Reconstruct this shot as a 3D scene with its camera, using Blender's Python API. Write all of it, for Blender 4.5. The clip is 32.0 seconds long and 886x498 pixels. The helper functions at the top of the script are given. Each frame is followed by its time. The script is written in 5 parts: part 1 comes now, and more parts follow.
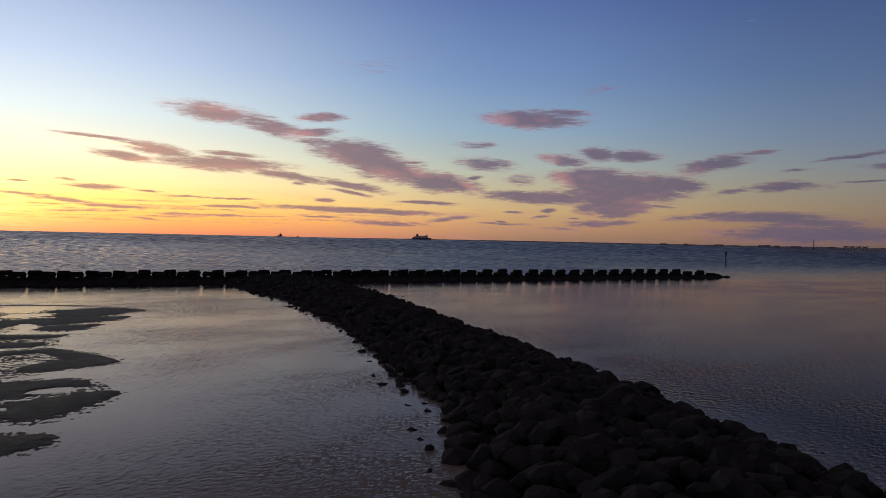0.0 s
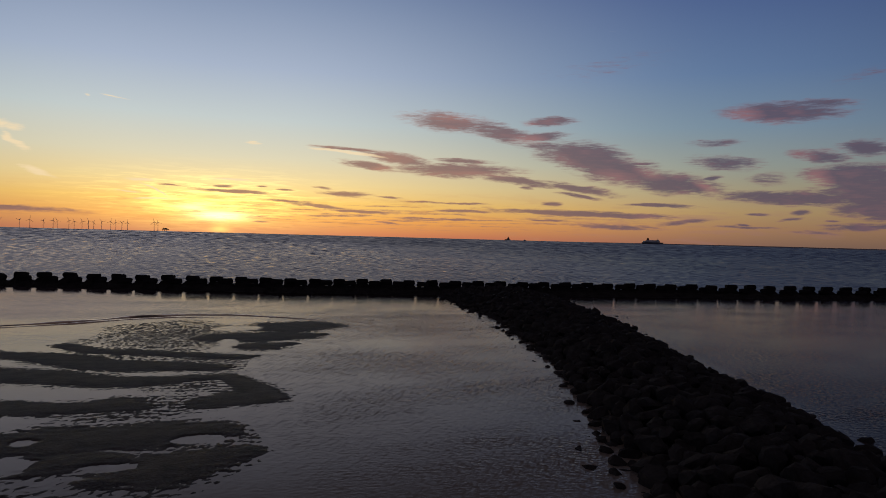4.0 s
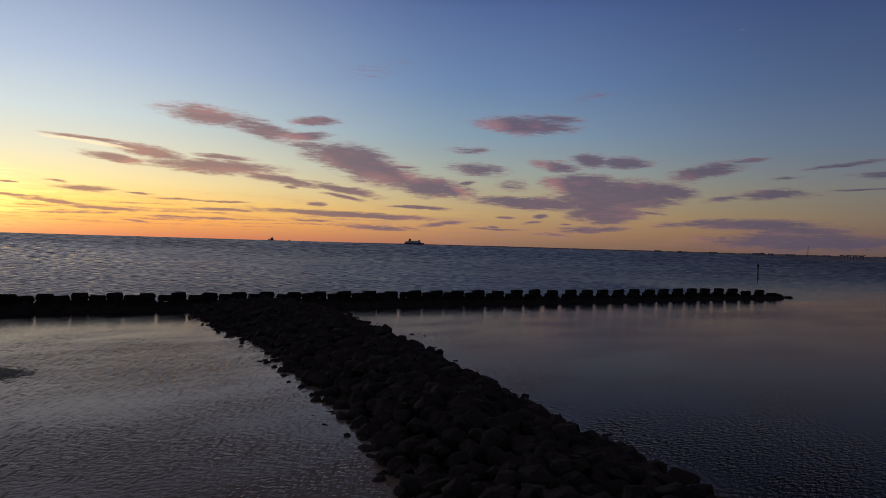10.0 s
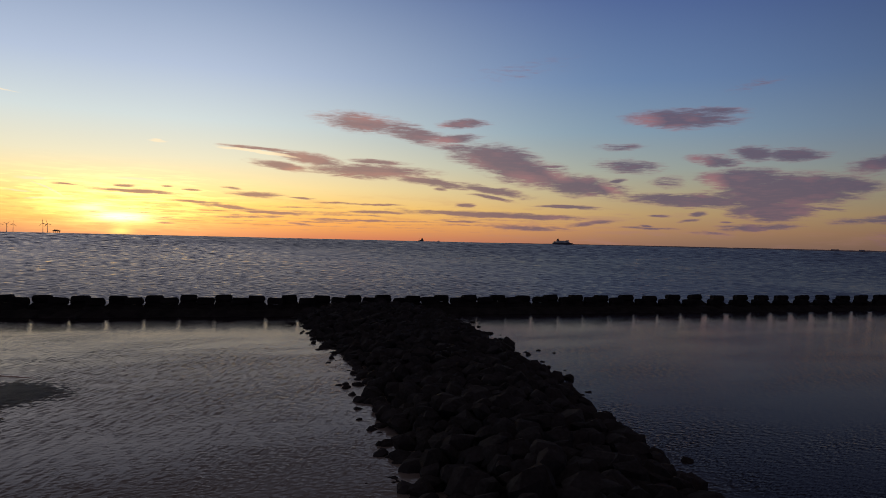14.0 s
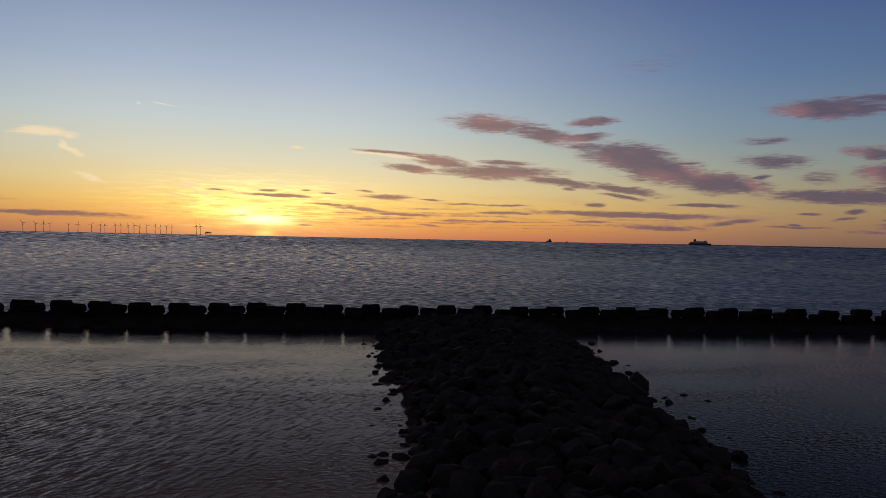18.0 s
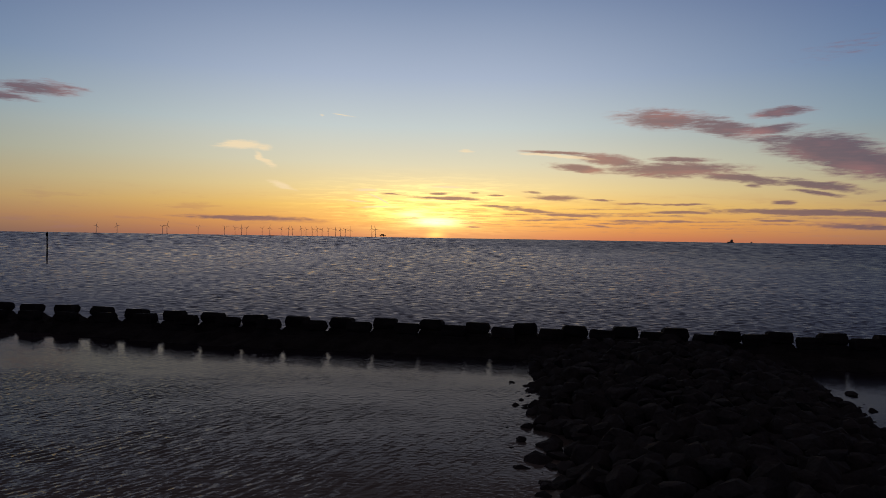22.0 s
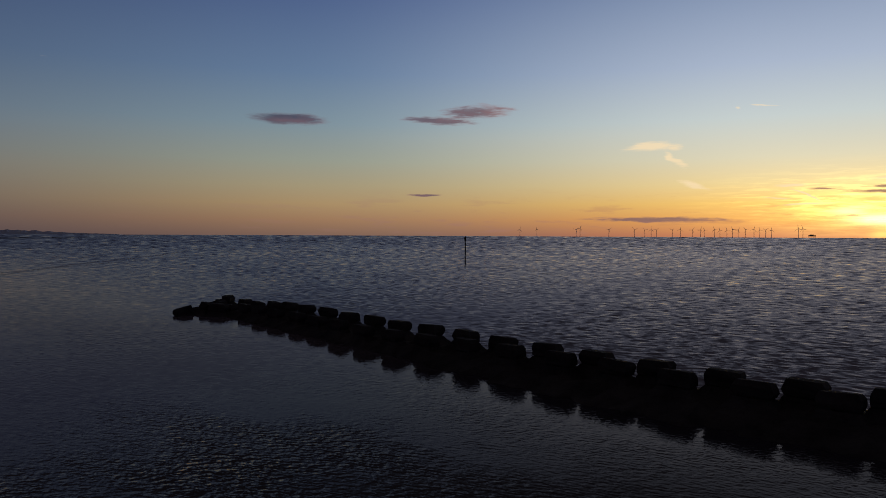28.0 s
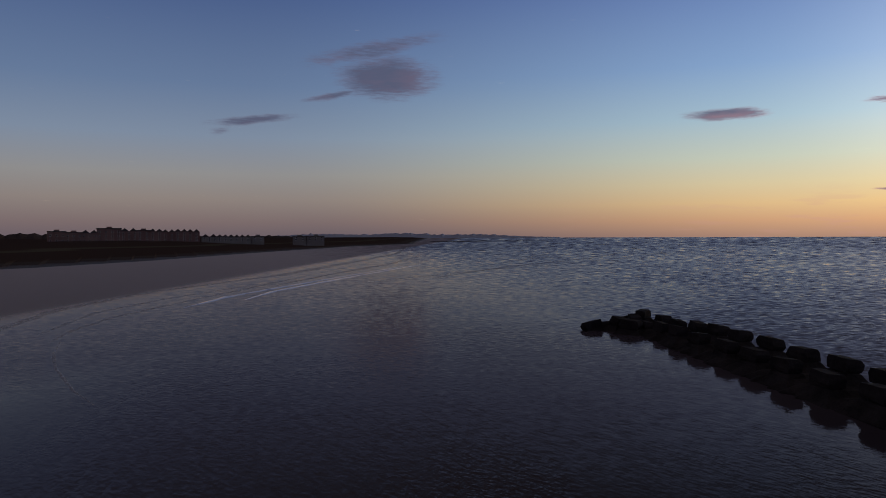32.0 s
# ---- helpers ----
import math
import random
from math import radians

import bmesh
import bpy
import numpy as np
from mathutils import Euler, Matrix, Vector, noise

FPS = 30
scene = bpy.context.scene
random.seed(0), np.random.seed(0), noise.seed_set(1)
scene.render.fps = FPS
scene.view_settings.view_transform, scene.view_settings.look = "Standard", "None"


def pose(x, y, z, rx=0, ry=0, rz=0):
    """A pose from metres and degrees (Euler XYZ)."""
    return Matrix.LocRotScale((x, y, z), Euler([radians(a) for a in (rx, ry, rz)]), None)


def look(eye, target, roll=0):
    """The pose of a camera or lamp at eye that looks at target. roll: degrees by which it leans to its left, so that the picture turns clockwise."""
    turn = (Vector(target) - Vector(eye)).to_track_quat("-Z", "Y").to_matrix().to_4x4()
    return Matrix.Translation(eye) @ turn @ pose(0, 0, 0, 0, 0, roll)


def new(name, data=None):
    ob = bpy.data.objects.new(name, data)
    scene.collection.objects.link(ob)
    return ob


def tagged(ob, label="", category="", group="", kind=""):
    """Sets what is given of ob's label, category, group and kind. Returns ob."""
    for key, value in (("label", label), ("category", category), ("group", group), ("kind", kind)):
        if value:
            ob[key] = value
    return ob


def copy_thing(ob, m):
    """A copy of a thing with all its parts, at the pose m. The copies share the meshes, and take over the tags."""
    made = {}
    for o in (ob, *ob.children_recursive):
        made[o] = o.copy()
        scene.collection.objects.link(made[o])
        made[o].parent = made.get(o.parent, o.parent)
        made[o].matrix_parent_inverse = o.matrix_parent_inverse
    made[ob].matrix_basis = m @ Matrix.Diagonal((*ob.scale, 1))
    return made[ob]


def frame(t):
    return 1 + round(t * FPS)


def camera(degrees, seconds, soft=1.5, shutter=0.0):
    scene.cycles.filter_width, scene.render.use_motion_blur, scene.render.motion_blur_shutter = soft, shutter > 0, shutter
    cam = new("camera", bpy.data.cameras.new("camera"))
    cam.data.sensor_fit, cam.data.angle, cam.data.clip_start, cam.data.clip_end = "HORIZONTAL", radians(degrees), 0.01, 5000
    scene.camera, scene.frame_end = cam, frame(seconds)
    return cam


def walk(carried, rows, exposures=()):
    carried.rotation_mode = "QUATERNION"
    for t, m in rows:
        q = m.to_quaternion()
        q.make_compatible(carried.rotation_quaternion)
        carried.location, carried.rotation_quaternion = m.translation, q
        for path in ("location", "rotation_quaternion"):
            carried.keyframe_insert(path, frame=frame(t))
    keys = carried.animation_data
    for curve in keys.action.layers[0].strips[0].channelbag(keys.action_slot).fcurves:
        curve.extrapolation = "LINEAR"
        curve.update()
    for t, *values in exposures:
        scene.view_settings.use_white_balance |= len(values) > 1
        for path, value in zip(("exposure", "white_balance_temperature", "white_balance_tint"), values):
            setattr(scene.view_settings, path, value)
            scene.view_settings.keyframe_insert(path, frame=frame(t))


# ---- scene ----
cam = camera(65.8, 32.0, soft=0.9)

# seconds, eye x y z, heading clockwise from the sun, pitch, lean
PATH = (
    (0.0, -31.66, -53.01, 8.72, 36.91, -0.86, 1.26),
    (0.5, -30.59, -52.25, 8.85, 32.42, -0.91, 1.23),
    (1.0, -29.63, -51.41, 8.98, 28.19, -0.97, 1.20),
    (1.5, -28.71, -50.49, 9.14, 25.15, -1.00, 1.23),
    (2.0, -27.92, -49.46, 9.29, 22.83, -1.01, 1.27),
    (2.5, -27.21, -48.38, 9.43, 20.72, -1.02, 1.30),
    (3.0, -26.59, -47.24, 9.56, 19.26, -1.03, 1.33),
    (3.5, -26.02, -46.05, 9.68, 18.41, -1.04, 1.37),
    (5.5, -24.27, -39.84, 10.15, 17.88, -0.98, 1.64),
    (6.0, -23.79, -38.53, 10.17, 19.17, -0.93, 1.65),
    (6.5, -23.35, -37.17, 10.18, 21.09, -0.84, 1.64),
    (7.0, -22.88, -35.82, 10.20, 23.08, -0.76, 1.64),
    (7.5, -22.40, -34.49, 10.19, 26.36, -0.66, 1.67),
    (8.0, -21.91, -33.22, 10.17, 30.68, -0.56, 1.70),
    (8.5, -21.44, -31.93, 10.14, 33.81, -0.47, 1.71),
    (9.0, -20.83, -30.62, 10.10, 35.52, -0.43, 1.73),
    (9.5, -20.04, -29.24, 10.07, 36.88, -0.40, 1.74),
    (10.0, -19.06, -27.90, 10.04, 37.57, -0.43, 1.72),
    (10.5, -18.03, -26.58, 10.00, 37.95, -0.44, 1.70),
    (11.0, -16.94, -25.34, 9.94, 38.09, -0.43, 1.69),
    (11.5, -15.85, -24.10, 9.89, 38.03, -0.47, 1.66),
    (12.0, -14.70, -22.94, 9.82, 36.39, -0.52, 1.62),
    (12.5, -13.49, -21.83, 9.75, 34.77, -0.56, 1.55),
    (13.0, -12.28, -20.68, 9.71, 31.32, -0.62, 1.47),
    (13.5, -11.02, -19.47, 9.69, 28.40, -0.68, 1.41),
    (14.0, -9.81, -18.15, 9.69, 25.24, -0.73, 1.34),
    (14.5, -8.58, -16.75, 9.71, 22.21, -0.79, 1.30),
    (16.5, -3.88, -9.64, 9.59, 18.03, -0.88, 1.24),
    (17.0, -2.96, -7.81, 9.57, 17.02, -0.89, 1.24),
    (17.5, -2.13, -5.93, 9.55, 16.19, -0.89, 1.23),
    (18.0, -1.33, -4.02, 9.53, 14.60, -0.90, 1.21),
    (18.5, -0.61, -2.03, 9.51, 13.20, -0.93, 1.14),
    (19.0, 0.00, 0.00, 9.50, 11.59, -0.96, 1.10),
    (19.5, 0.57, 2.08, 9.47, 10.02, -0.96, 1.08),
    (20.0, 1.07, 4.13, 9.43, 8.53, -0.99, 1.11),
    (20.5, 1.41, 6.17, 9.41, 6.67, -0.99, 1.11),
    (21.0, 1.76, 8.05, 9.40, 4.27, -1.01, 1.04),
    (21.5, 2.01, 9.90, 9.40, 2.31, -1.02, 0.96),
    (22.0, 2.19, 11.76, 9.43, 0.64, -1.03, 0.91),
    (22.5, 2.24, 13.59, 9.47, -0.83, -1.03, 0.90),
    (23.0, 2.18, 15.41, 9.50, -3.20, -1.06, 0.85),
    (23.5, 2.05, 17.20, 9.51, -6.03, -1.07, 0.87),
    (24.0, 1.82, 18.94, 9.50, -8.77, -1.10, 0.89),
    (24.5, 1.49, 20.69, 9.52, -11.66, -1.10, 0.94),
    (26.5, -0.48, 27.70, 9.51, -23.54, -1.16, 0.59),
    (27.0, -1.11, 29.28, 9.53, -26.58, -1.17, 0.49),
    (27.5, -1.87, 30.84, 9.54, -29.67, -1.18, 0.37),
    (28.0, -2.71, 32.35, 9.57, -32.68, -1.21, 0.27),
    (28.5, -3.56, 33.82, 9.60, -36.47, -1.20, 0.21),
    (29.0, -4.47, 35.20, 9.62, -40.80, -1.18, 0.18),
    (29.5, -5.48, 36.52, 9.65, -45.80, -1.16, 0.12),
    (30.0, -6.49, 37.80, 9.70, -50.64, -1.19, 0.08),
    (30.5, -7.59, 38.96, 9.73, -55.46, -1.19, 0.05),
    (31.0, -8.79, 40.07, 9.75, -59.44, -1.18, 0.03),
    (31.5, -10.13, 41.09, 9.76, -63.54, -1.12, -0.05),
    (32.0, -11.54, 42.05, 9.75, -67.78, -1.05, -0.18),
)


def aim(x, y, z, heading, pitch, lean):
    a, p = radians(heading), radians(pitch)
    way = Vector((math.sin(a) * math.cos(p), math.cos(a) * math.cos(p), math.sin(p)))
    eye = Vector((x, y, z))
    return look(eye, eye + way, lean)


walk(cam, [(t, aim(*row)) for t, *row in PATH], ((0, 0.68), (1, 0.36), (2, 0.15), (3.5, 0.0), (6, 0.06), (9, 0.2), (11, 0.38), (13, 0.36), (16.5, 0.02), (19, 0.02), (23, 0.02), (28, 0.04), (30, 0.54), (32, 0.94)))

# ---- sky: dusk gradient, sun on the horizon at +Y, clouds ----
SUN_ELEVATION = 1.5


def lin(r, g, b):
    return tuple((c / 255 / 12.92) if c <= 10 else ((c / 255 + 0.055) / 1.055) ** 2.4 for c in (r, g, b)) + (1.0,)


world = bpy.data.worlds.new("dusk_sky")
scene.world = world
world.use_nodes = True
wt = world.node_tree
wt.nodes.clear()


def wnode(kind, **values):
    n = wt.nodes.new(kind)
    for key, value in values.items():
        setattr(n, key, value)
    return n


def feed(n, index, value):
    if isinstance(value, bpy.types.NodeSocket):
        wt.links.new(value, n.inputs[index])
    else:
        n.inputs[index].default_value = value


def wmath(op, a, b=0.0, c=0.0, clamp=False):
    n = wnode("ShaderNodeMath", operation=op, use_clamp=clamp)
    for i, v in enumerate((a, b, c)):
        feed(n, i, v)
    return n.outputs[0]


def wmix(f, a, b, blend="MIX"):
    n = wnode("ShaderNodeMixRGB", blend_type=blend)
    for i, v in enumerate((f, a, b)):
        feed(n, i, v)
    return n.outputs[0]


def wrange(v, a, b, c=0.0, d=1.0, kind="SMOOTHSTEP"):
    n = wnode("ShaderNodeMapRange", interpolation_type=kind)
    for i, x in enumerate((v, a, b, c, d)):
        feed(n, i, x)
    return n.outputs[0]


def wramp(v, stops):
    n = wnode("ShaderNodeValToRGB")
    el = n.color_ramp.elements
    while len(el) < len(stops):
        el.new(1.0)
    for e, (p, col) in zip(el, stops):
        e.position, e.color = p / 30.0, lin(*col)
    feed(n, 0, v)
    return n.outputs[0]


way = wnode("ShaderNodeTexCoord").outputs["Generated"]
unit = wnode("ShaderNodeVectorMath", operation="NORMALIZE")
wt.links.new(way, unit.inputs[0])
sep = wnode("ShaderNodeSeparateXYZ")
wt.links.new(unit.outputs[0], sep.inputs[0])
azim = wmath("DEGREES", wmath("ARCTAN2", sep.outputs[0], sep.outputs[1]))
elev = wmath("DEGREES", wmath("ARCSINE", sep.outputs[2]))
high = wmath("DIVIDE", elev, 30.0, clamp=True)
low_down = wmath("SUBTRACT", 1.0, wmath("DIVIDE", elev, 8.0, clamp=True), clamp=True)
off = wmath("ABSOLUTE", wmath("SUBTRACT", wmath("ADD", azim, 2.0), wmath("MULTIPLY", low_down, 7.0)))

near_sun = wramp(high, ((0, (206, 122, 84)), (1.2, (240, 164, 80)), (2.5, (246, 196, 104)), (4, (238, 211, 150)), (6, (221, 213, 184)), (9, (197, 206, 205)), (13, (168, 181, 202)), (19, (127, 144, 174)), (22, (82, 93, 114)), (26, (62, 63, 72)), (30, (52, 51, 57))))
middle = wramp(high, ((0, (134, 104, 88)), (1.2, (162, 125, 94)), (2.5, (174, 146, 106)), (4, (168, 155, 124)), (6, (152, 157, 144)), (9, (127, 147, 159)), (13, (102, 126, 157)), (19, (79, 99, 140)), (22, (52, 66, 90)), (26, (45, 46, 57)), (30, (39, 38, 45))))
far = wramp(high, ((0, (84, 74, 80)), (1.2, (99, 86, 86)), (3, (113, 104, 100)), (5, (115, 114, 114)), (8, (100, 112, 129)), (12, (80, 97, 124)), (19, (57, 74, 110)), (22, (40, 51, 74)), (26, (37, 38, 47)), (30, (32, 31, 38))))
behind = wramp(high, ((0, (78, 70, 84)), (6, (76, 72, 90)), (12, (60, 63, 82)), (19, (46, 51, 68)), (30, (31, 31, 38))))
sky = wmix(wrange(off, 4.0, 44.0), near_sun, middle)
sky = wmix(wrange(off, 40.0, 84.0), sky, far)
sky = wmix(wrange(off, 95.0, 150.0), sky, behind)
dimmer = wmath("MULTIPLY", wrange(azim, 26.0, 66.0, 1.0, 0.70), wrange(azim, -28.0, -62.0, 1.0, 0.84))
sky = wmix(1.0, sky, dimmer, "MULTIPLY")
sky = wmix(1.0, sky, wmix(wmath("MULTIPLY", wrange(azim, 20.0, 58.0), wrange(elev, 2.0, 7.0)), (1, 1, 1, 1), (0.95, 1.0, 1.14, 1)), "MULTIPLY")
sky = wmix(wrange(elev, 22.0, 60.0), sky, lin(64, 59, 64))


def bell(a0, wa, e0, we):
    u = wmath("DIVIDE", wmath("SUBTRACT", azim, a0), wa)
    v = wmath("DIVIDE", wmath("SUBTRACT", elev, e0), we)
    return wmath("EXPONENT", wmath("MULTIPLY", wmath("ADD", wmath("MULTIPLY", u, u), wmath("MULTIPLY", v, v)), -1.0))


# streaks that drift along the horizon
place = wnode("ShaderNodeCombineXYZ")
feed(place, 0, azim)
feed(place, 1, elev)


def wnoise(sx, sy, scale, detail=4.0, rough=0.55, z=0.0):
    m = wnode("ShaderNodeMapping")
    wt.links.new(place.outputs[0], m.inputs[0])
    m.inputs["Scale"].default_value = (sx, sy, 1.0)
    m.inputs["Location"].default_value = (0.0, 0.0, z)
    n = wnode("ShaderNodeTexNoise")
    n.inputs["Scale"].default_value, n.inputs["Detail"].default_value, n.inputs["Roughness"].default_value = scale, detail, rough
    wt.links.new(m.outputs[0], n.inputs["Vector"])
    return n.outputs["Fac"]


streak = wnoise(0.22, 1.6, 1.0, 5.0, 0.6)
fluff = wmath("ADD", wmath("MULTIPLY", wnoise(0.34, 1.7, 1.0, 5.0, 0.62, 7.0), 0.44), wmath("MULTIPLY", wnoise(0.9, 6.5, 1.0, 5.0, 0.62, 23.0), 0.56))
tint = wnoise(0.25, 0.8, 1.0, 3.0, 0.5, 19.0)

glow = wmix(1.0, sky, wmix(bell(0.5, 11.0, 1.6, 3.0), (0, 0, 0, 1), (0.26, 0.20, 0.07, 1)), "ADD")
glow = wmix(1.0, glow, wmix(wmath("MULTIPLY", bell(-0.4, 5.2, 2.0, 1.5), wrange(streak, 0.38, 0.6)), (0, 0, 0, 1), (0.75, 0.55, 0.12, 1)), "ADD")
gleam = wnoise(0.35, 4.2, 1.0, 4.0, 0.6, 55.0)
glow = wmix(1.0, glow, wmix(wmath("MULTIPLY", bell(-0.5, 7.0, 2.6, 1.5), wrange(gleam, 0.47, 0.60)), (0, 0, 0, 1), (0.62, 0.46, 0.12, 1)), "ADD")
glow = wmix(1.0, glow, wmix(bell(0.0, 2.0, 1.22, 0.36), (0, 0, 0, 1), (1.5, 1.25, 0.62, 1)), "ADD")
glow = wmix(1.0, glow, wmix(bell(-2.1, 1.2, 1.85, 0.26), (0, 0, 0, 1), (0.9, 0.75, 0.35, 1)), "ADD")
glow = wmix(1.0, glow, wmix(bell(0.0, 0.75, 0.15, 0.28), (0, 0, 0, 1), (0.7, 0.42, 0.08, 1)), "ADD")

# each cloud: heading, height, half length, half depth, slant in degrees, weight
MAUVE, ROSE, WISP = [], [], []
warped = wnode("ShaderNodeVectorMath", operation="ADD")
push = wnode("ShaderNodeCombineXYZ")
feed(push, 0, wmath("MULTIPLY", wmath("SUBTRACT", wnoise(0.3, 1.2, 1.0, 3.0, 0.5, 31.0), 0.5), 1.7))
feed(push, 1, wmath("MULTIPLY", wmath("SUBTRACT", wnoise(0.35, 1.0, 1.0, 3.0, 0.5, 43.0), 0.5), 0.42))
wt.links.new(place.outputs[0], warped.inputs[0])
wt.links.new(push.outputs[0], warped.inputs[1])
drift = wnode("ShaderNodeSeparateXYZ")
wt.links.new(warped.outputs[0], drift.inputs[0])
LAST = []


def cloud(bank, heading, height, half, depth, slant, weight=1.0):
    m = wnode("ShaderNodeMapping", vector_type="TEXTURE")
    spot = wnode("ShaderNodeCombineXYZ")
    feed(spot, 0, drift.outputs[0])
    feed(spot, 1, drift.outputs[1])
    # a hair of depth from the cloud before, so that they are worked out one after another
    if LAST:
        feed(spot, 2, wmath("MULTIPLY", LAST[-1], 0.0001))
    wt.links.new(spot.outputs[0], m.inputs[0])
    m.inputs["Location"].default_value = (heading, height, 0.0)
    m.inputs["Rotation"].default_value = (0.0, 0.0, radians(slant))
    m.inputs["Scale"].default_value = (half, depth, 1.0)
    size = wnode("ShaderNodeVectorMath", operation="LENGTH")
    wt.links.new(m.outputs[0], size.inputs[0])
    here = wmath("MULTIPLY", wmath("SUBTRACT", 1.30, size.outputs["Value"], clamp=True), weight)
    bank[:] = [wmath("MAXIMUM", bank[0], here) if bank else here]
    LAST.append(bank[0])


cloud(MAUVE, 18.26, 9.5, 4.3, 0.856, -5.8, 0.9)
cloud(MAUVE, 22.41, 8.82, 3.5, 0.869, -16.3, 0.9)
cloud(MAUVE, 26.79, 9.63, 2.28, 0.435, 2.0, 1.0)
cloud(MAUVE, 25.92, 8.39, 2.59, 0.412, 3.7, 1.0)
cloud(MAUVE, 26.41, 7.71, 2.59, 0.414, 0.3, 0.8)
cloud(MAUVE, 29.72, 6.75, 4.2, 1.299, -8.1, 1.15)
cloud(MAUVE, 32.32, 5.68, 3.91, 1.198, -7.5, 1.15)
cloud(MAUVE, 36.4, 4.71, 4.23, 0.986, -7.1, 1.0)
cloud(MAUVE, 34.08, 6.29, 1.67, 0.155, -0.3, 0.9)
cloud(MAUVE, 39.29, 5.13, 0.75, 0.231, 6.0, 1.0)
cloud(MAUVE, 10.11, 7.02, 3.29, 0.197, -2.8, 0.9)
cloud(MAUVE, 14.47, 6.34, 3.46, 0.556, -7.1, 1.0)
cloud(MAUVE, 19.16, 5.57, 5.68, 0.696, -0.5, 1.0)
cloud(MAUVE, 24.12, 4.84, 3.66, 0.418, -7.7, 1.0)
cloud(MAUVE, 29.31, 4.23, 3.68, 0.367, -8.5, 1.0)
cloud(MAUVE, 19.55, 6.34, 2.67, 0.232, -2.2, 1.0)
cloud(MAUVE, 11.76, 5.76, 2.57, 0.35, -5.9, 1.0)
cloud(MAUVE, 29.32, 3.63, 2.1, 0.21, -7.4, 1.0)
cloud(MAUVE, 24.94, 4.24, 0.65, 0.157, 1.4, 0.8)
cloud(MAUVE, 29.33, 2.22, 8.78, 0.317, -1.4, 1.0)
cloud(MAUVE, 19.5, 2.85, 2.54, 0.104, -1.2, 0.9)
cloud(MAUVE, 19.52, 2.2, 3.05, 0.13, 0.1, 0.9)
cloud(MAUVE, 26.97, 2.95, 1.04, 0.211, -0.2, 1.0)
cloud(MAUVE, 35.42, 2.96, 3.07, 0.209, -1.6, 1.0)
cloud(MAUVE, 8.0, 3.79, 0.92, 0.123, -1.9, 0.8)
cloud(MAUVE, 9.93, 3.34, 2.58, 0.25, -1.5, 1.0)
cloud(MAUVE, 0.82, 3.22, 3.89, 0.187, -1.7, 0.9)
cloud(MAUVE, 5.09, 2.61, 2.31, 0.145, -1.7, 0.8)
cloud(MAUVE, 7.66, 2.27, 3.2, 0.198, -3.5, 0.9)
cloud(MAUVE, 11.49, 1.93, 3.81, 0.177, -1.2, 0.9)
cloud(MAUVE, 7.62, 1.44, 1.37, 0.099, 0.8, 0.8)
cloud(MAUVE, 16.07, 2.88, 1.74, 0.103, -0.7, 0.9)
cloud(MAUVE, 13.38, 3.14, 1.21, 0.102, -0.3, 0.9)
cloud(MAUVE, 16.33, 1.53, 2.49, 0.103, -0.8, 0.8)
cloud(MAUVE, 19.18, 1.51, 2.66, 0.13, -0.8, 0.9)
cloud(MAUVE, 26.53, 1.59, 2.6, 0.132, -1.0, 0.8)
cloud(MAUVE, 31.95, 1.16, 4.39, 0.264, -0.6, 0.8)
cloud(MAUVE, 37.31, 1.59, 2.54, 0.235, 6.2, 0.9)
cloud(MAUVE, 42.17, 1.34, 3.06, 0.128, -0.5, 0.8)
cloud(MAUVE, -3.73, 3.45, 1.12, 0.089, -2.0, 0.8)
cloud(MAUVE, 5.15, 3.5, 0.66, 0.121, -1.3, 0.9)
cloud(MAUVE, 3.17, 3.66, 0.64, 0.119, -1.2, 0.8)
cloud(MAUVE, 0.06, 3.61, 0.71, 0.139, -0.4, 0.8)
cloud(MAUVE, 13.75, 1.03, 1.59, 0.128, -4.8, 0.8)
cloud(MAUVE, 3.02, 0.84, 1.06, 0.096, -0.8, 0.7)
cloud(MAUVE, 39.44, 7.81, 2.24, 0.355, -1.0, 0.62)
cloud(MAUVE, 40.15, 6.31, 2.99, 0.663, -4.4, 0.8)
cloud(MAUVE, 43.99, 9.95, 4.55, 0.884, -1.3, 1.0)
cloud(MAUVE, 46.6, 10.44, 3.04, 0.386, -3.5, 0.8)
cloud(MAUVE, 46.72, 6.66, 2.11, 0.543, -5.6, 0.9)
cloud(MAUVE, 49.52, 7.1, 1.7, 0.629, -4.7, 1.0)
cloud(MAUVE, 52.2, 6.93, 2.6, 0.57, -1.8, 1.0)
cloud(MAUVE, 49.0, 5.19, 3.62, 0.881, -0.7, 1.25)
cloud(MAUVE, 44.79, 3.59, 4.76, 0.605, -1.9, 1.2)
cloud(MAUVE, 51.54, 4.19, 5.45, 1.445, 3.5, 1.3)
cloud(MAUVE, 50.9, 2.92, 3.31, 0.972, 0.1, 1.25)
cloud(MAUVE, 55.8, 4.67, 2.15, 0.651, -5.9, 1.15)
cloud(MAUVE, 54.07, 2.96, 1.9, 0.19, -4.3, 0.8)
cloud(MAUVE, 43.2, 5.01, 1.82, 0.557, 3.0, 0.6)
cloud(MAUVE, 42.62, 2.29, 0.85, 0.128, 0.6, 0.9)
cloud(MAUVE, 45.45, 2.5, 0.83, 0.227, 0.5, 0.9)
cloud(MAUVE, 44.92, 2.02, 0.95, 0.177, 5.1, 0.8)
cloud(MAUVE, 41.64, 1.5, 0.74, 0.128, -3.0, 0.8)
cloud(MAUVE, 47.7, 1.85, 0.69, 0.1, 0.6, 0.8)
cloud(MAUVE, 46.65, 1.01, 1.87, 0.15, -2.8, 0.7)
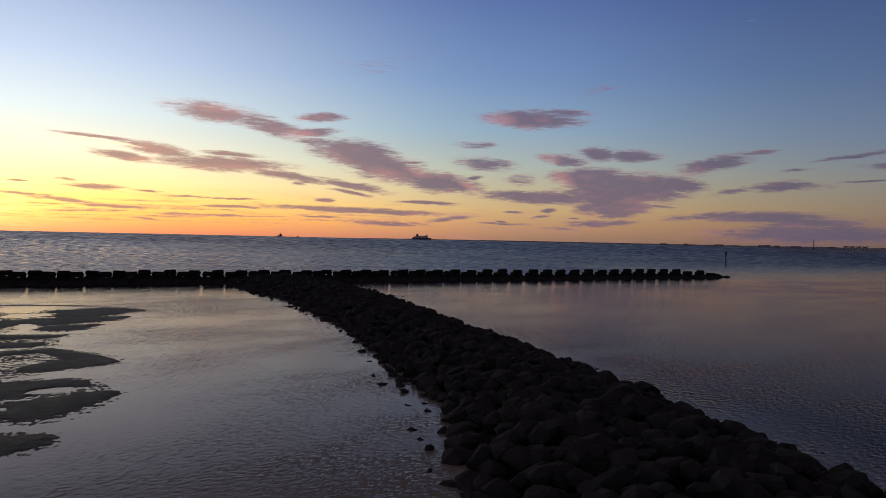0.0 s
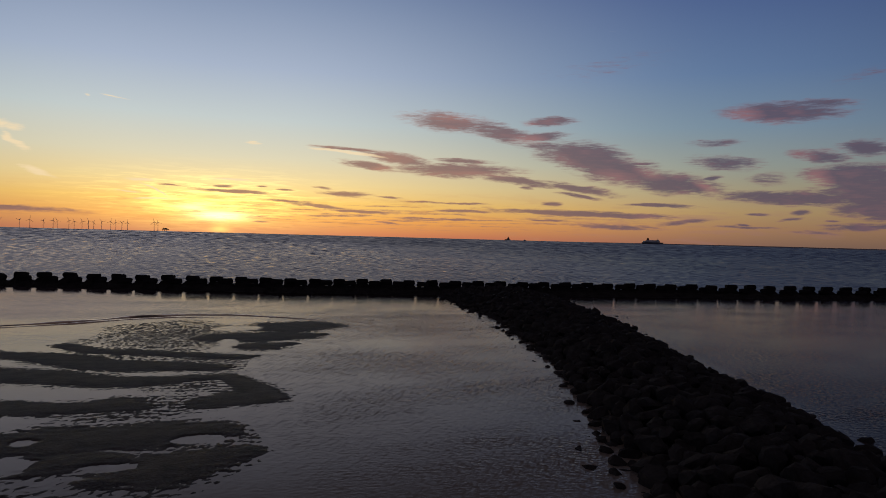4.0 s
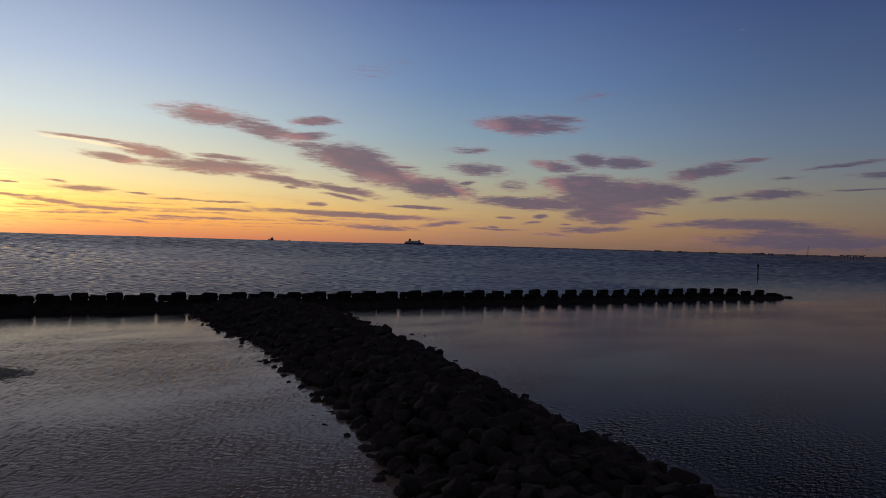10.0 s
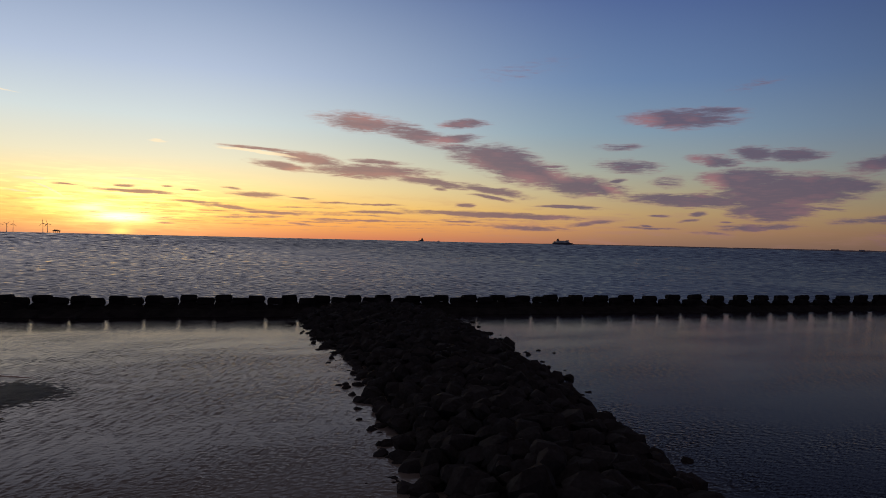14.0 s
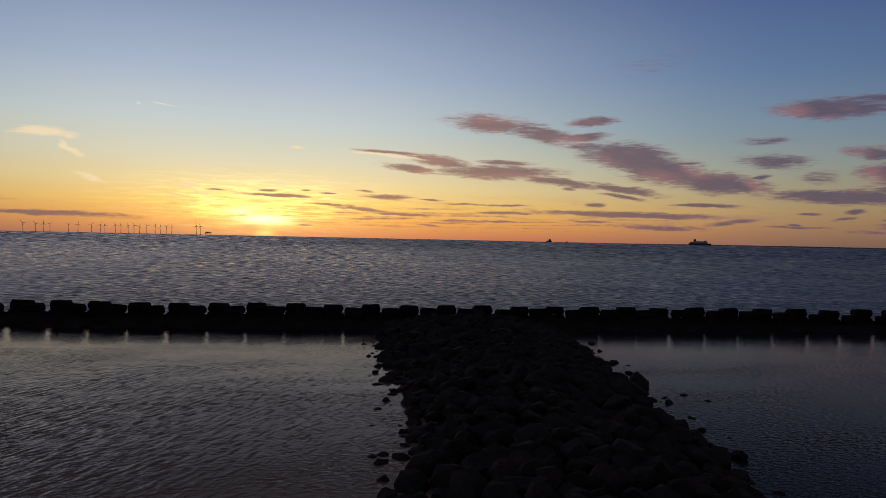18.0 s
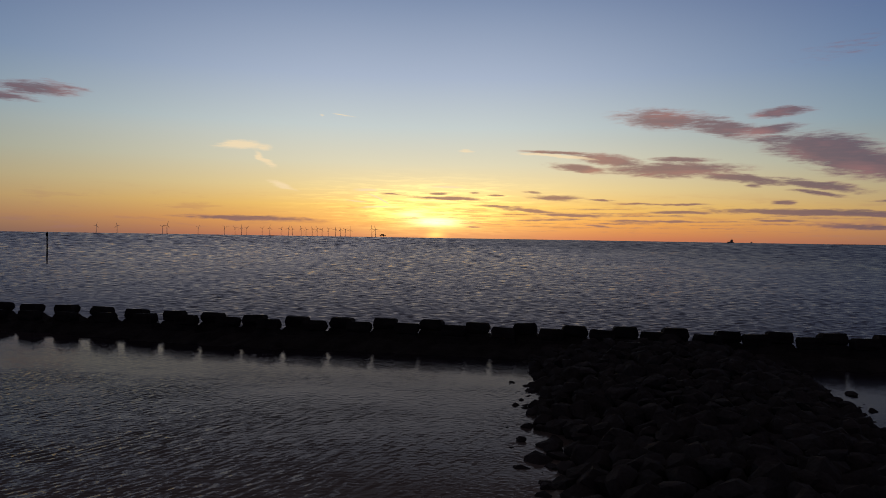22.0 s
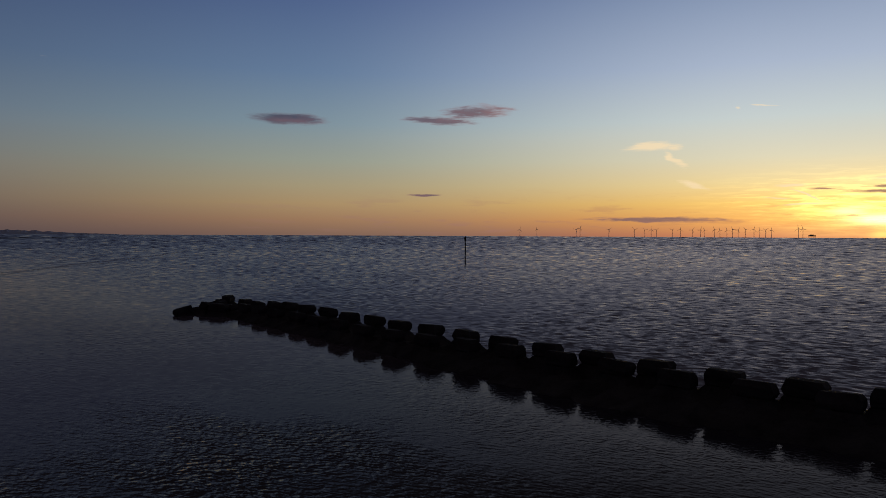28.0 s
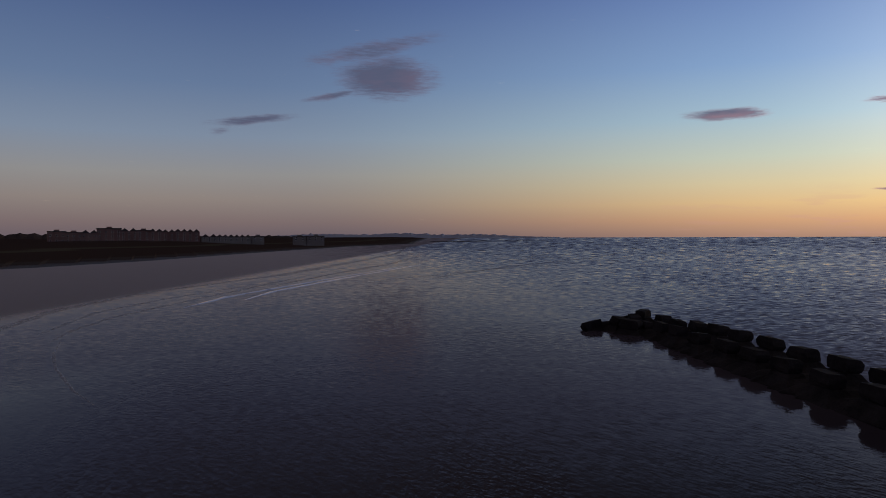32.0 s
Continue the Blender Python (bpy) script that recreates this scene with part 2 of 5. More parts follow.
cloud(MAUVE, 49.72, 1.51, 3.37, 0.344, 2.3, 0.85)
cloud(MAUVE, 58.25, 6.17, 3.34, 0.733, 11.9, 0.9)
cloud(MAUVE, 61.4, 6.98, 1.52, 0.191, 6.7, 0.8)
cloud(MAUVE, 59.67, 4.09, 2.23, 0.293, 6.3, 0.7)
cloud(MAUVE, 63.17, 4.45, 3.16, 0.474, 1.0, 0.88)
cloud(MAUVE, 58.03, 2.23, 4.1, 0.371, 4.4, 0.8)
cloud(MAUVE, 62.09, 2.12, 6.21, 0.528, -0.4, 1.0)
cloud(MAUVE, 65.26, 0.88, 8.27, 0.886, 0.8, 0.95)
cloud(MAUVE, 65.62, 1.74, 4.24, 0.419, 1.9, 0.9)
cloud(MAUVE, 63.85, 5.69, 1.56, 0.164, 0.8, 0.75)
cloud(MAUVE, 67.97, 6.57, 2.8, 0.203, 6.3, 0.85)
cloud(MAUVE, 70.31, 5.79, 2.57, 0.308, -0.7, 0.75)
cloud(MAUVE, 68.8, 4.73, 2.84, 0.112, 0.5, 0.8)
cloud(MAUVE, 49.4, 12.25, 2.25, 0.491, 10.9, 0.42)
cloud(MAUVE, 31.26, 14.18, 5.66, 0.834, 7.4, 0.26)
cloud(MAUVE, 30.76, 13.67, 5.7, 0.826, 6.1, 0.26)
cloud(MAUVE, -33.04, 9.41, 3.34, 0.349, -3.1, 0.95)
cloud(MAUVE, -29.86, 10.09, 3.05, 0.617, 3.0, 0.8)
cloud(MAUVE, -34.42, 3.28, 1.58, 0.119, 0.0, 0.9)
cloud(MAUVE, -15.16, 1.24, 6.52, 0.236, -0.3, 0.9)
cloud(MAUVE, -72.36, 12.93, 4.37, 1.789, -0.4, 1.0)
cloud(MAUVE, -76.9, 11.43, 2.71, 0.324, 12.0, 0.75)
cloud(MAUVE, -73.48, 15.1, 6.77, 0.826, 11.4, 0.62)
cloud(MAUVE, -83.28, 9.36, 3.63, 0.419, 6.6, 0.85)
cloud(MAUVE, -85.77, 8.37, 1.13, 0.368, 12.3, 0.5)
cloud(MAUVE, -45.34, 9.27, 3.32, 0.45, -0.7, 1.0)
cloud(ROSE, 24.98, 8.16, 1.55, 0.412, -1.2, 0.62)
cloud(ROSE, 31.99, 5.2, 1.97, 0.574, -8.9, 0.50)
cloud(ROSE, 34.63, 5.53, 1.26, 0.519, -11.1, 0.56)
cloud(ROSE, 46.6, 5.09, 1.0, 0.745, -8.9, 0.62)
cloud(ROSE, 41.2, 9.84, 1.48, 0.647, -4.8, 0.56)
cloud(ROSE, 45.67, 6.78, 0.95, 0.447, -3.8, 0.50)
cloud(ROSE, 38.97, 4.41, 0.97, 0.464, -24.3, 0.56)
cloud(ROSE, 19.14, 9.85, 2.78, 0.353, 0.2, 0.37)
cloud(ROSE, 20.85, 5.32, 3.57, 0.259, -0.6, 0.37)
cloud(ROSE, 12.9, 5.54, 1.21, 0.202, -0.8, 0.43)
cloud(ROSE, 27.84, 6.59, 1.16, 0.624, -25.0, 0.31)
cloud(ROSE, 24.96, 9.38, 1.03, 0.307, 1.7, 0.50)
cloud(ROSE, -69.99, 12.71, 1.86, 1.497, -2.7, 0.40)
cloud(ROSE, -45.34, 9.11, 3.32, 0.237, -2.3, 0.32)
cloud(ROSE, -28.25, 10.06, 1.27, 0.48, 4.4, 0.32)
cloud(WISP, 10.01, 6.72, 3.41, 0.148, -5.5, 1.0)
cloud(WISP, 2.49, 7.22, 0.36, 0.117, 1.1, 0.6)
cloud(WISP, -9.55, 9.66, 0.23, 0.136, 6.7, 0.55)
cloud(WISP, -7.63, 9.8, 1.11, 0.092, -5.4, 0.62)
cloud(WISP, 2.5, 7.11, 0.72, 0.15, 1.7, 0.62)
cloud(WISP, -12.31, 3.81, 1.22, 0.182, -9.6, 0.6)
cloud(WISP, -14.3, 6.96, 0.94, 0.395, -7.0, 0.6)
cloud(WISP, -13.66, 5.71, 0.79, 0.311, -26.4, 0.6)
cloud(WISP, 0.73, 4.12, 2.02, 0.125, -1.2, 0.7)
cloud(WISP, -5.89, 3.82, 1.41, 0.12, 0.6, 0.7)
cloud(WISP, -4.88, 3.11, 1.37, 0.073, -26.1, 0.75)
cloud(WISP, -6.76, 2.85, 1.29, 0.096, -1.1, 0.6)
cloud(WISP, -4.75, 2.39, 2.21, 0.122, 1.5, 0.6)
cloud(WISP, -15.83, 7.04, 2.35, 0.463, -0.7, 0.72)
cloud(WISP, -14.08, 6.03, 1.15, 0.259, -33.6, 0.7)
cloud(WISP, -12.62, 4.04, 1.27, 0.21, -11.7, 0.7)

# many thin bars low over the sea on either side of the sun
bars = wmath("MULTIPLY", wrange(wnoise(0.16, 6.0, 1.0, 3.0, 0.55, 71.0), 0.47, 0.58), wmath("MULTIPLY", bell(14.0, 22.0, 1.6, 1.2), 0.6))
body = wmath("MAXIMUM", MAUVE[0], bars)
cover = wrange(wmath("ADD", body, wmath("MULTIPLY", wmath("SUBTRACT", fluff, 0.5), wrange(azim, -36.0, -48.0, 2.2, 1.3))), 0.12, 0.88)
cover = wmath("MULTIPLY", cover, wrange(body, 0.0, 0.4))
rosy = wmix(wrange(off, 2.0, 34.0), lin(208, 142, 112), lin(160, 108, 110))
grey = wmix(wrange(off, 2.0, 40.0), lin(152, 114, 102), lin(89, 77, 94))
grey = wmix(wmath("MAXIMUM", wrange(off, 40.0, 85.0), wrange(azim, -34.0, -52.0)), grey, lin(60, 62, 80))
rosy = wmix(wmath("MAXIMUM", wrange(off, 40.0, 85.0), wrange(azim, -34.0, -58.0)), rosy, lin(84, 70, 84))
lit = wmath("MAXIMUM", wmath("MULTIPLY", wrange(tint, 0.48, 0.72), 0.30), wmath("MULTIPLY", ROSE[0], 1.0), clamp=True)
lit = wmath("ADD", lit, wmath("MULTIPLY", wmath("SUBTRACT", fluff, 0.5), 0.9), clamp=True)
cloud_colour = wmix(wmath("ADD", lit, wrange(cover, 0.85, 0.25, 0.0, 0.35), clamp=True), grey, rosy)
glow = wmix(wmath("MULTIPLY", cover, 0.9), glow, cloud_colour)
wisp = wrange(wmath("ADD", WISP[0], wmath("MULTIPLY", wmath("SUBTRACT", fluff, 0.5), 1.3)), 0.16, 0.75)
glow = wmix(wmath("MULTIPLY", wisp, 0.75), glow, lin(248, 222, 180))
# faint haze streaks low down
low = wmath("MULTIPLY", wrange(streak, 0.52, 0.66), wmath("MULTIPLY", wrange(elev, 4.2, 1.6), wrange(off, 70.0, 20.0)))
glow = wmix(wmath("MULTIPLY", low, 0.4), glow, wmix(wrange(off, 4.0, 40.0), lin(206, 140, 84), lin(150, 112, 108)))

air = wnode("ShaderNodeTexSky", sky_type="NISHITA", sun_disc=False, sun_elevation=radians(SUN_ELEVATION), sun_rotation=0.0)
air_dim = wmix(1.0, air.outputs[0], (0.05, 0.05, 0.05, 1), "MULTIPLY")
back = wnode("ShaderNodeBackground")
feed(back, 0, wmix(0.012, glow, air_dim))
feed(back, 1, 1.0)
wt.links.new(back.outputs[0], wnode("ShaderNodeOutputWorld").inputs[0])

sun_data = bpy.data.lights.new("sun", "SUN")
sun_data.energy, sun_data.angle, sun_data.color = 0.0012, radians(3.0), (1.0, 0.55, 0.25)
sun = new("sun", sun_data)
sun.matrix_world = look((0, 300, 300 * math.tan(radians(SUN_ELEVATION))), (0, 0, 0))

# ---- materials ----


def surface(name, dark, light, rough=0.8, scale=1.0, fine=9.0, bump=0.02, spec=0.3, metal=0.0, by_object=0.0):
    """Two scales of mottling between two base colours, with relief."""
    m = bpy.data.materials.new(name)
    m.use_nodes = True
    nt = m.node_tree
    b = nt.nodes["Principled BSDF"]
    geo = nt.nodes.new("ShaderNodeNewGeometry")
    coarse = nt.nodes.new("ShaderNodeTexNoise")
    coarse.inputs["Scale"].default_value, coarse.inputs["Detail"].default_value = scale, 5.0
    grain = nt.nodes.new("ShaderNodeTexNoise")
    grain.inputs["Scale"].default_value, grain.inputs["Detail"].default_value = scale * fine, 4.0
    nt.links.new(geo.outputs["Position"], coarse.inputs["Vector"])
    nt.links.new(geo.outputs["Position"], grain.inputs["Vector"])
    add = nt.nodes.new("ShaderNodeMath")
    add.operation = "MULTIPLY_ADD"
    add.inputs[1].default_value = 0.45
    nt.links.new(grain.outputs["Fac"], add.inputs[0])
    nt.links.new(coarse.outputs["Fac"], add.inputs[2])
    total = add.outputs[0]
    if by_object:
        info = nt.nodes.new("ShaderNodeObjectInfo")
        vary = nt.nodes.new("ShaderNodeMath")
        vary.operation = "MULTIPLY_ADD"
        vary.inputs[1].default_value = by_object
        nt.links.new(info.outputs["Random"], vary.inputs[0])
        nt.links.new(total, vary.inputs[2])
        total = vary.outputs[0]
    ramp = nt.nodes.new("ShaderNodeValToRGB")
    ramp.color_ramp.elements[0].position, ramp.color_ramp.elements[0].color = 0.5, (*dark, 1)
    ramp.color_ramp.elements[1].position, ramp.color_ramp.elements[1].color = 0.95, (*light, 1)
    nt.links.new(total, ramp.inputs[0])
    nt.links.new(ramp.outputs[0], b.inputs["Base Color"])
    b.inputs["Roughness"].default_value, b.inputs["Metallic"].default_value = rough, metal
    b.inputs["Specular IOR Level"].default_value = spec
    bp = nt.nodes.new("ShaderNodeBump")
    bp.inputs["Strength"].default_value, bp.inputs["Distance"].default_value = 0.8, bump
    nt.links.new(grain.outputs["Fac"], bp.inputs["Height"])
    nt.links.new(bp.outputs[0], b.inputs["Normal"])
    return m


ROCK = surface("wet_weedy_rock", (0.034, 0.028, 0.028), (0.070, 0.059, 0.058), 0.95, 0.8, 8.0, 0.05, 0.05, by_object=0.15)
CONCRETE = surface("weedy_concrete", (0.020, 0.017, 0.017), (0.052, 0.044, 0.042), 0.95, 0.7, 9.0, 0.03, 0.05)
TIMBER = surface("tarred_timber", (0.01, 0.009, 0.008), (0.04, 0.034, 0.03), 0.8, 2.0, 8.0, 0.01)
SHIP_WHITE = surface("ship_white_paint", (0.72, 0.72, 0.73), (0.82, 0.82, 0.83), 0.5, 0.05, 8.0, 0.0)
# dark blue hull paint, lightened in its colour for the haze over it
SHIP_BLUE = surface("haze_lightened_blue_paint", (0.15, 0.15, 0.19), (0.20, 0.20, 0.25), 0.5, 0.05, 8.0, 0.0)
SHIP_RED = surface("ship_red_paint", (0.16, 0.03, 0.02), (0.24, 0.05, 0.03), 0.5, 0.05, 8.0, 0.0)
# steel of far-off things, its grey raised to stand in for haze
STEEL = surface("haze_lightened_steel", (0.16, 0.14, 0.14), (0.22, 0.20, 0.20), 0.6, 0.05, 8.0, 0.0)
TURBINE = surface("turbine_grey_paint", (0.60, 0.60, 0.61), (0.70, 0.70, 0.71), 0.6, 0.05, 8.0, 0.0)
BRICK = surface("dark_red_brick", (0.15, 0.085, 0.08), (0.27, 0.165, 0.15), 0.85, 0.1, 12.0, 0.0)
RENDERED = surface("pale_render", (0.20, 0.18, 0.175), (0.29, 0.265, 0.255), 0.85, 0.1, 12.0, 0.0)
SLATE = surface("roof_slate", (0.06, 0.045, 0.045), (0.10, 0.08, 0.08), 0.8, 0.1, 12.0, 0.0)
GLASS = surface("dark_window_glass", (0.02, 0.02, 0.025), (0.03, 0.03, 0.035), 0.1, 0.1, 2.0, 0.0, 0.5)
# distance haze is painted into the pale base of the far shore and sheds
HAZE_TINTED_LAND = surface("haze_tinted_shore", (0.38, 0.32, 0.34), (0.46, 0.39, 0.41), 0.95, 0.004, 9.0, 0.0, 0.0)
FAR_LAND = surface("far_wooded_land", (0.05, 0.038, 0.036), (0.085, 0.066, 0.06), 0.95, 0.004, 9.0, 0.0, 0.0)
# the hills' pale blue is aerial haze put into the base colour
HILL = surface("haze_tinted_hill", (0.40, 0.42, 0.50), (0.48, 0.50, 0.58), 1.0, 0.001, 9.0, 0.0, 0.0)


def ground_material():
    """Wet sand near the water, scrub on the land behind the beach."""
    m = surface("wet_sand", (0.050, 0.037, 0.034), (0.105, 0.078, 0.072), 0.6, 0.9, 8.0, 0.03, 0.12)
    nt = m.node_tree
    b = nt.nodes["Principled BSDF"]
    geo = nt.nodes.new("ShaderNodeNewGeometry")
    sepz = nt.nodes.new("ShaderNodeSeparateXYZ")
    nt.links.new(geo.outputs["Position"], sepz.inputs[0])

    def span(a, c):
        r = nt.nodes.new("ShaderNodeMapRange")
        r.interpolation_type = "SMOOTHSTEP"
        r.inputs[1].default_value, r.inputs[2].default_value = a, c
        nt.links.new(sepz.outputs[2], r.inputs[0])
        return r.outputs[0]

    dry = nt.nodes.new("ShaderNodeMixRGB")
    nt.links.new(span(0.25, 1.2), dry.inputs[0])
    nt.links.new(b.inputs["Base Color"].links[0].from_socket, dry.inputs[1])
    dry.inputs[2].default_value = (0.088, 0.070, 0.062, 1)
    scrub = nt.nodes.new("ShaderNodeMixRGB")
    nt.links.new(span(0.9, 1.55), scrub.inputs[0])
    nt.links.new(dry.outputs[0], scrub.inputs[1])
    scrub.inputs[2].default_value = (0.068, 0.046, 0.038, 1)
    turf = nt.nodes.new("ShaderNodeMixRGB")
    strip = nt.nodes.new("ShaderNodeMath")
    strip.operation = "MULTIPLY"
    nt.links.new(span(3.3, 3.5), strip.inputs[0])
    nt.links.new(span(4.1, 3.8), strip.inputs[1])
    nt.links.new(strip.outputs[0], turf.inputs[0])
    nt.links.new(scrub.outputs[0], turf.inputs[1])
    turf.inputs[2].default_value = (0.10, 0.085, 0.06, 1)
    nt.links.new(turf.outputs[0], b.inputs["Base Color"])
    sheen = nt.nodes.new("ShaderNodeMath")
    sheen.operation = "MULTIPLY"
    nt.links.new(span(0.45, 0.08), sheen.inputs[0])
    sheen.inputs[1].default_value = 0.09
    nt.links.new(sheen.outputs[0], b.inputs["Specular IOR Level"])
    return m


SAND = ground_material()


def water_material():
    """Sea water whose wave slopes come from drifting noise; sheltered and glassy inside the breakwater."""
    m = bpy.data.materials.new("sea_water")
    m.use_nodes = True
    nt = m.node_tree
    b = nt.nodes["Principled BSDF"]
    b.inputs["Specular IOR Level"].default_value = 0.0
    b.inputs["Roughness"].default_value = 1.0
    gloss = nt.nodes.new("ShaderNodeBsdfGlossy")
    geo = nt.nodes.new("ShaderNodeNewGeometry")
    xyz = nt.nodes.new("ShaderNodeSeparateXYZ")
    nt.links.new(geo.outputs["Position"], xyz.inputs[0])

    def calc(op, a, c=0.0, d=0.0):
        n = nt.nodes.new("ShaderNodeMath")
        n.operation = op
        for i, v in enumerate((a, c, d)):
            if isinstance(v, bpy.types.NodeSocket):
                nt.links.new(v, n.inputs[i])
            else:
                n.inputs[i].default_value = v
        return n.outputs[0]

    def span(v, a, c, lo=0.0, hi=1.0):
        r = nt.nodes.new("ShaderNodeMapRange")
        r.interpolation_type = "SMOOTHSTEP"
        nt.links.new(v, r.inputs[0])
        for i, x in enumerate((a, c, lo, hi)):
            r.inputs[i + 1].default_value = x
        return r.outputs[0]

    def waves(scale, sx, sy, turn, detail=2.0, rough=0.5, out="Color"):
        mp = nt.nodes.new("ShaderNodeMapping")
        mp.inputs["Rotation"].default_value = (0, 0, radians(turn))
        mp.inputs["Scale"].default_value = (sx, sy, 1)
        nt.links.new(geo.outputs["Position"], mp.inputs[0])
        n = nt.nodes.new("ShaderNodeTexNoise")
        n.inputs["Scale"].default_value, n.inputs["Detail"].default_value = scale, detail
        n.inputs["Roughness"].default_value = rough
        nt.links.new(mp.outputs[0], n.inputs["Vector"])
        return n.outputs[out]

    def vec(op, a, c, factor=None):
        n = nt.nodes.new("ShaderNodeVectorMath")
        n.operation = op
        for i, v in enumerate((a, c)):
            if isinstance(v, bpy.types.NodeSocket):
                nt.links.new(v, n.inputs[i])
            elif v is not None:
                n.inputs[i].default_value = v
        if factor is not None:
            if isinstance(factor, bpy.types.NodeSocket):
                nt.links.new(factor, n.inputs["Scale"])
            else:
                n.inputs["Scale"].default_value = factor
        return n.outputs[0]

    x, y = xyz.outputs[0], xyz.outputs[1]
    # open sea beyond the breakwater, sheltered water inside it
    beyond = span(x, -58.0, -115.0)
    open_east = span(x, 118.0, 165.0)
    reach = nt.nodes.new("ShaderNodeMapRange")
    reach.interpolation_type = "SMOOTHSTEP"
    nt.links.new(calc("ADD", y, calc("MULTIPLY", x, 0.20)), reach.inputs[0])
    nt.links.new(calc("SUBTRACT", calc("SUBTRACT", 66.0, calc("MULTIPLY", beyond, 60.0)), calc("MULTIPLY", open_east, 55.0)), reach.inputs[1])
    nt.links.new(calc("ADD", calc("ADD", 76.0, calc("MULTIPLY", beyond, 60.0)), calc("MULTIPLY", open_east, 120.0)), reach.inputs[2])
    seaward = reach.outputs[0]
    west = calc("MAXIMUM", span(x, -50.0, -75.0), calc("MULTIPLY", span(x, -22.0, -48.0), span(y, 26.0, 44.0)))
    beach_side = span(x, -50.0, -80.0)
    east = span(x, 40.0, 120.0)
    gust = span(waves(0.05, 1.0, 2.2, 20, 4.0, 0.6, "Fac"), 0.36, 0.68, 0.3, 1.6)
    inner = calc("MAXIMUM", calc("MULTIPLY", west, 0.27), calc("MULTIPLY", calc("MAXIMUM", calc("MULTIPLY", east, 0.4), calc("MULTIPLY", span(x, 24.0, 8.0, 0.45, 1.0), span(y, -5.0, 38.0, 0.36, 0.6))), gust))
    shoal = calc("MULTIPLY", span(x, -14.0, -26.0), span(y, 44.0, 34.0))
    shoal = calc("MULTIPLY", shoal, calc("SUBTRACT", 1.0, beach_side))
    inner = calc("MULTIPLY", inner, calc("SUBTRACT", 1.0, calc("MULTIPLY", shoal, 0.75)))
    # film of water on the flat beach
    beach = span(calc("ADD", y, calc("MULTIPLY", calc("ADD", x, 97.0), 0.4615)), 27.0, 12.0)
    beach = calc("MULTIPLY", beach, beach_side)
    inner = calc("MULTIPLY", inner, calc("SUBTRACT", 1.0, calc("MULTIPLY", beach, 0.85)))
    # lee of the breakwater
    wild = calc("MULTIPLY", inner, span(calc("ADD", y, calc("MULTIPLY", x, 0.18)), 44.0, 60.0, 1.0, 0.3))

    def slopes(scale, sx, sy, turn, detail, rough, gap=0.0):
        """Slopes of a noisy water surface, from its heights a quarter wave apart."""
        step, stride = gap or 0.22 / (scale * sx), gap or 0.22 / (scale * sy)
        heights = []
        for dx, dy in ((0, 0), (step, 0), (0, stride)):
            moved = nt.nodes.new("ShaderNodeVectorMath")
            moved.operation = "ADD"
            nt.links.new(geo.outputs["Position"], moved.inputs[0])
            moved.inputs[1].default_value = (dx, dy, 0)
            mp = nt.nodes.new("ShaderNodeMapping")
            mp.inputs["Rotation"].default_value = (0, 0, radians(turn))
            mp.inputs["Scale"].default_value = (sx, sy, 1)
            nt.links.new(moved.outputs[0], mp.inputs[0])
            n = nt.nodes.new("ShaderNodeTexNoise")
            n.inputs["Scale"].default_value, n.inputs["Detail"].default_value = scale, detail
            n.inputs["Roughness"].default_value = rough
            nt.links.new(mp.outputs[0], n.inputs["Vector"])
            heights.append(n.outputs["Fac"])
        both = nt.nodes.new("ShaderNodeCombineXYZ")
        nt.links.new(calc("SUBTRACT", heights[0], heights[1]), both.inputs[0])
        nt.links.new(calc("SUBTRACT", heights[0], heights[2]), both.inputs[1])
        return both.outputs[0]

    fine = slopes(3.4, 0.7, 1.4, -24, 2.0, 0.5)
    lap = slopes(1.8, 0.24, 1.2, -74, 2.0, 0.55, 0.1)
    # ripples whose crests run slantwise to the causeway
    run = nt.nodes.new("ShaderNodeCombineXYZ")
    nt.links.new(calc("MULTIPLY", calc("ADD", calc("MULTIPLY", x, 0.57), calc("MULTIPLY", y, 0.82)), 0.9), run.inputs[0])
    nt.links.new(calc("MULTIPLY", calc("SUBTRACT", calc("MULTIPLY", x, 0.82), calc("MULTIPLY", y, 0.57)), 4.2), run.inputs[1])
    comb = nt.nodes.new("ShaderNodeTexNoise")
    comb.inputs["Scale"].default_value, comb.inputs["Detail"].default_value, comb.inputs["Roughness"].default_value = 1.0, 3.0, 0.55
    nt.links.new(run.outputs[0], comb.inputs["Vector"])
    ripple = vec("SCALE", (0.82, -0.57, 0.0), None, calc("MULTIPLY", calc("SUBTRACT", comb.outputs["Fac"], 0.5), calc("MULTIPLY", span(x, -22.0, -40.0, 1.0, 0.15), span(calc("SUBTRACT", x, calc("MULTIPLY", y, 0.25)), 14.0, 2.0))))
    slope = vec("ADD", vec("ADD", vec("SCALE", lap, None, span(x, -18.0, -46.0, 0.0, 1.2)), vec("SCALE", ripple, None, span(y, 36.0, 54.0, 2.4, 0.8))), vec("SCALE", fine, None, span(x, -22.0, -46.0, 1.9, 0.4)))
    # wave normals are tilted southward, towards the camera, to suit its view
    viewward = (0.08, -0.997, 0.0)
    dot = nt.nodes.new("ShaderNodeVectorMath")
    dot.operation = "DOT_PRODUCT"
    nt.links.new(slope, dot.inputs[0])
    dot.inputs[1].default_value = viewward
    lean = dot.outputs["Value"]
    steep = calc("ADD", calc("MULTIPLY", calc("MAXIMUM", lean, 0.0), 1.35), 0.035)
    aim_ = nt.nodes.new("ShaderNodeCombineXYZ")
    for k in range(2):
        nt.links.new(calc("MULTIPLY", calc("SUBTRACT", steep, lean), viewward[k]), aim_.inputs[k])
